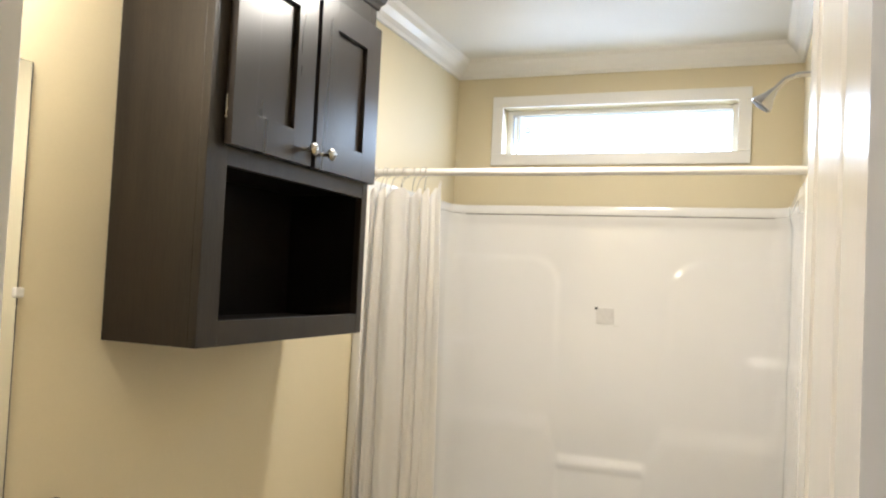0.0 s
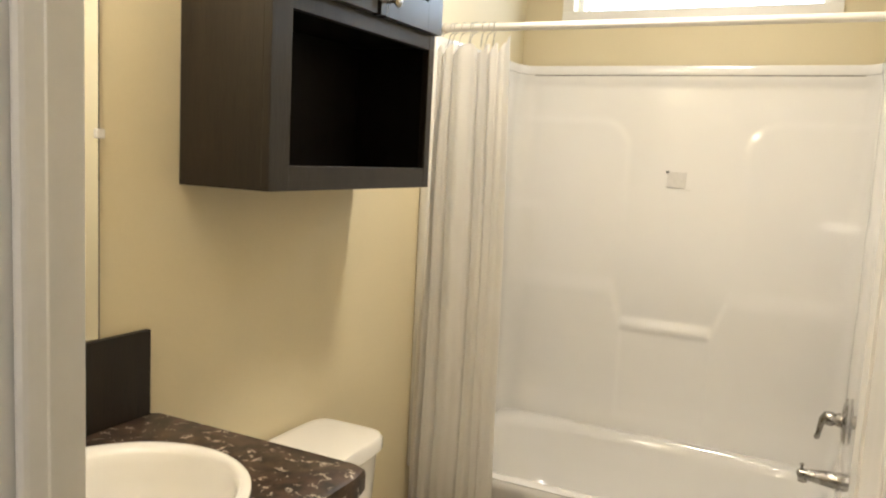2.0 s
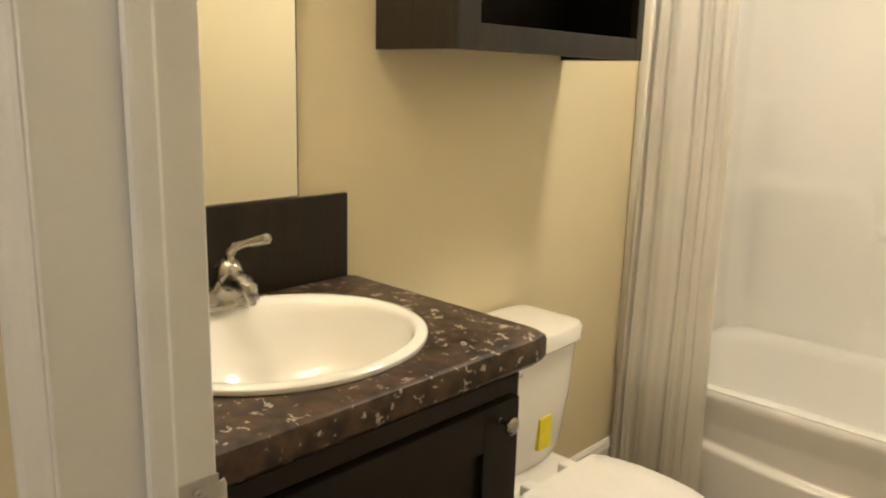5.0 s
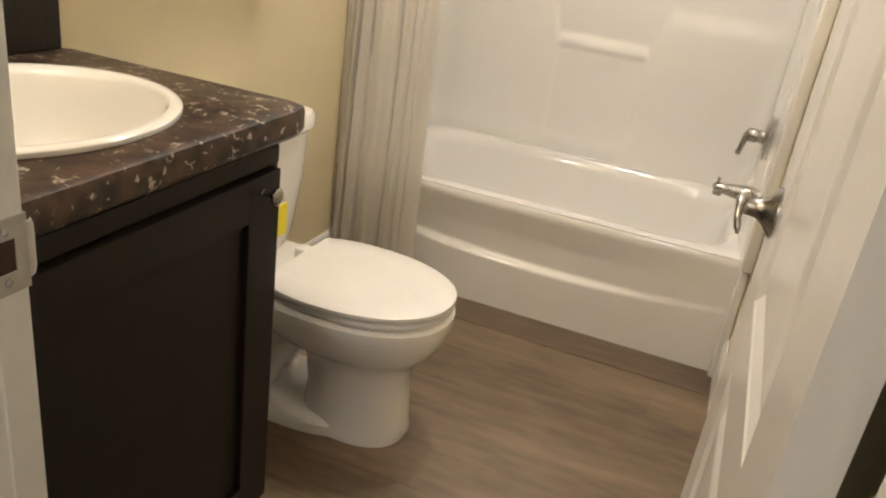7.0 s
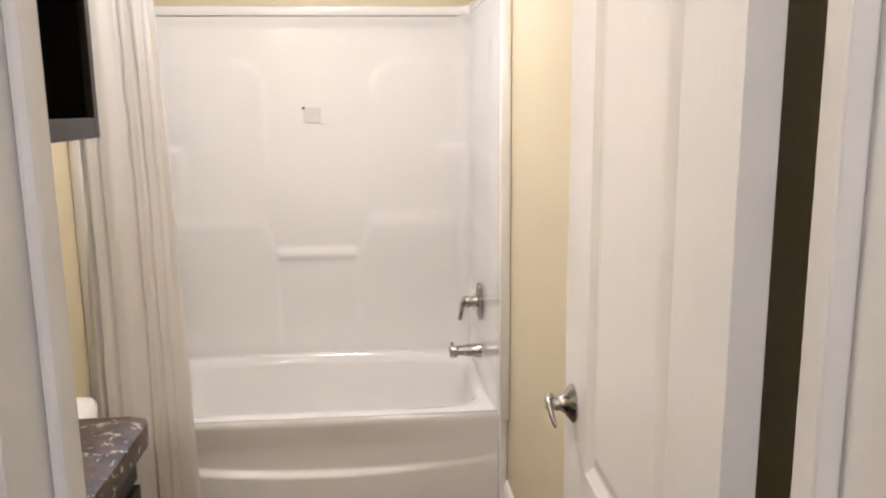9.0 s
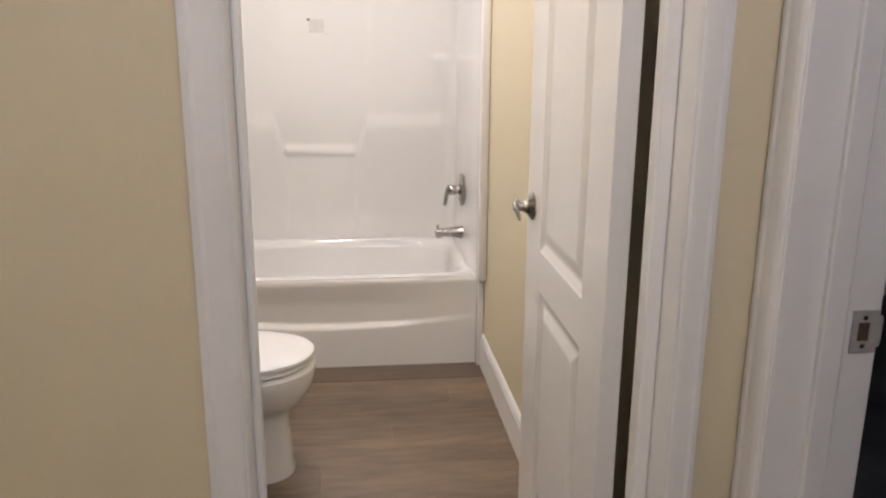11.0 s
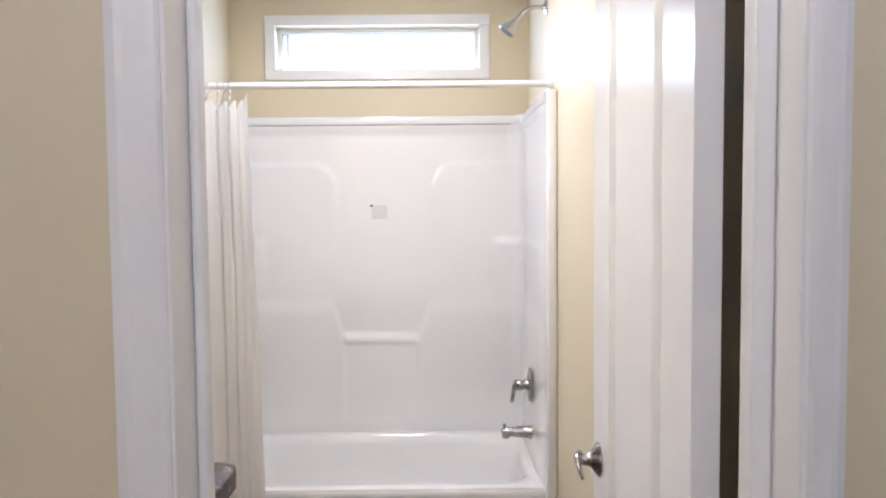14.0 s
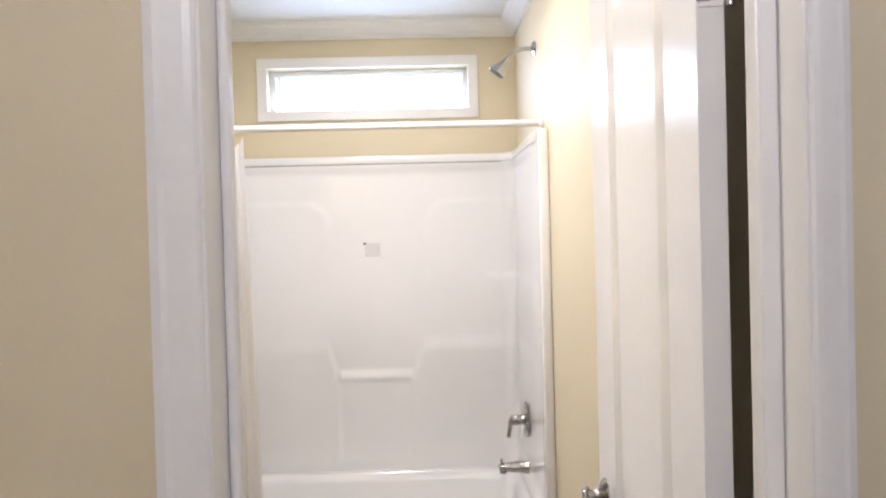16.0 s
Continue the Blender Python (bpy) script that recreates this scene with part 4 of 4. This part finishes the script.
def register():
    t = thing("floor_register", "tan metal floor vent register in the wood-look floor", "floor vent")
    x0, x1, y0, y1, b = -0.476, -0.336, 0.442, 0.739, 0.026
    rs = []
    for o, z in ((0, 0.0), (0, 0.002), (0.006, 0.005), (b, 0.006), (b, -0.004)):
        rs.append([(x0 + o, y0 + o, z), (x1 - o, y0 + o, z), (x1 - o, y1 - o, z), (x0 + o, y1 - o, z)])
    part("frame", loft(rs, False, False), VENTM, t)
    part("duct_shadow", box(x0 + 0.02, x1 - 0.02, y0 + 0.02, y1 - 0.02, -0.0045, -0.0038), DUCT, t)
    for i in range(20):
        y = y0 + b + 0.004 + i * (y1 - y0 - 2 * b - 0.004) / 20
        bm = box(x0 + b, x1 - b, -0.0024, 0.0024, -0.0007, 0.0007)
        bmesh.ops.transform(bm, matrix=Matrix.Translation((0, y + 0.003, 0.0012)) @ Matrix.Rotation(radians(28), 4, "X"), verts=bm.verts)
        part("slat", bm, VENTD, t)
    part("damper_rod", box((x0 + x1) / 2 - 0.003, (x0 + x1) / 2 + 0.003, y0 + b, y1 - b, -0.0034, -0.0024), VENTD, t)


register()


def outlet():
    t = thing("wall_outlet", "white duplex outlet with a cover plate on the hallway wall", "outlet")
    x, z = -1.098, 0.327
    part("plate", box(x - 0.036, x + 0.036, HY - 0.006, HY - 0.0005, z - 0.058, z + 0.058, 0.0025), PLASTIC, t)
    for s in (-1, 1):
        rc = part("receptacle", box(x - 0.017, x + 0.017, HY - 0.0075, HY - 0.005, z + s * 0.02 - 0.014, z + s * 0.02 + 0.014, 0.004), PLASTIC, t)
        part("slot", box(x - 0.008, x - 0.006, HY - 0.0079, HY - 0.0074, z + s * 0.02 - 0.002, z + s * 0.02 + 0.007), INK, rc)
        part("slot", box(x + 0.005, x + 0.007, HY - 0.0079, HY - 0.0074, z + s * 0.02 - 0.002, z + s * 0.02 + 0.006), INK, rc)


outlet()


def ceiling_lamp(x, y, label):
    t = thing("ceiling_lamp", label, "lamp", "flush ceiling lamps")
    part("base", lathe([(0.15, 0), (0.15, -0.02), (0.14, -0.026)], Matrix.Translation((x, y, CZ)), 36), PLASTIC, t, smooth=True)
    sh = part("shade", lathe([(0.138, -0.024), (0.130, -0.036), (0.115, -0.045), (0.06, -0.056), (0.02, -0.058)], Matrix.Translation((x, y, CZ)), 36), BULBG, t, "frosted glass bowl", True)
    sh.visible_shadow = False


ceiling_lamp(-0.70, 1.60, "lit flush lamp with frosted bowl on the bathroom ceiling")
ceiling_lamp(-0.35, -1.60, "lit flush lamp with frosted bowl on the hallway ceiling")
vl = thing("vanity_light", "brushed nickel bar with three frosted lamps above the mirror", "lamp")
part("bar", box(L + 0.001, L + 0.03, 0.05, 0.47, 2.07, 2.14, 0.006), NICK, vl)
for vy in (0.12, 0.26, 0.40):
    part("arm", tube([(L + 0.03, vy, 2.105), (-1.27, vy, 2.105)], 0.008, 12), NICK, vl)
    sh = part("shade", lathe([(0.028, 0.045), (0.045, 0.02), (0.052, -0.03), (0.040, -0.05), (0.015, -0.055)], Matrix.Translation((-1.22, vy, 2.10)), 24), BULBG, vl, "frosted glass shade", True)
    sh.visible_shadow = False

# ---- floor planks, one by one ----
fl = bpy.data.objects["floor"]
PW, PL = 0.152, 0.914
row, y = 0, HY + 0.002
while y < TF + 0.01:
    y1 = min(y + PW, TF + 0.02)
    x = L - PL * ((row * 0.37 + 0.62) % 1.0)
    while x < -0.001:
        a, b = max(x, L), min(x + PL, 0.0)
        if b - a > 0.01:
            bm = box(a + 0.0002, b - 0.0002, y + 0.0002, y1 - 0.0002, -0.006, 0.0)
            es = [e for e in bm.edges if all(v.co.z > -0.001 for v in e.verts)]
            bmesh.ops.bevel(bm, geom=es, offset=0.0006, segments=1, affect="EDGES")
            put("plank", bm, PLANKM, fl)
        x += PL
    y += PW
    row += 1
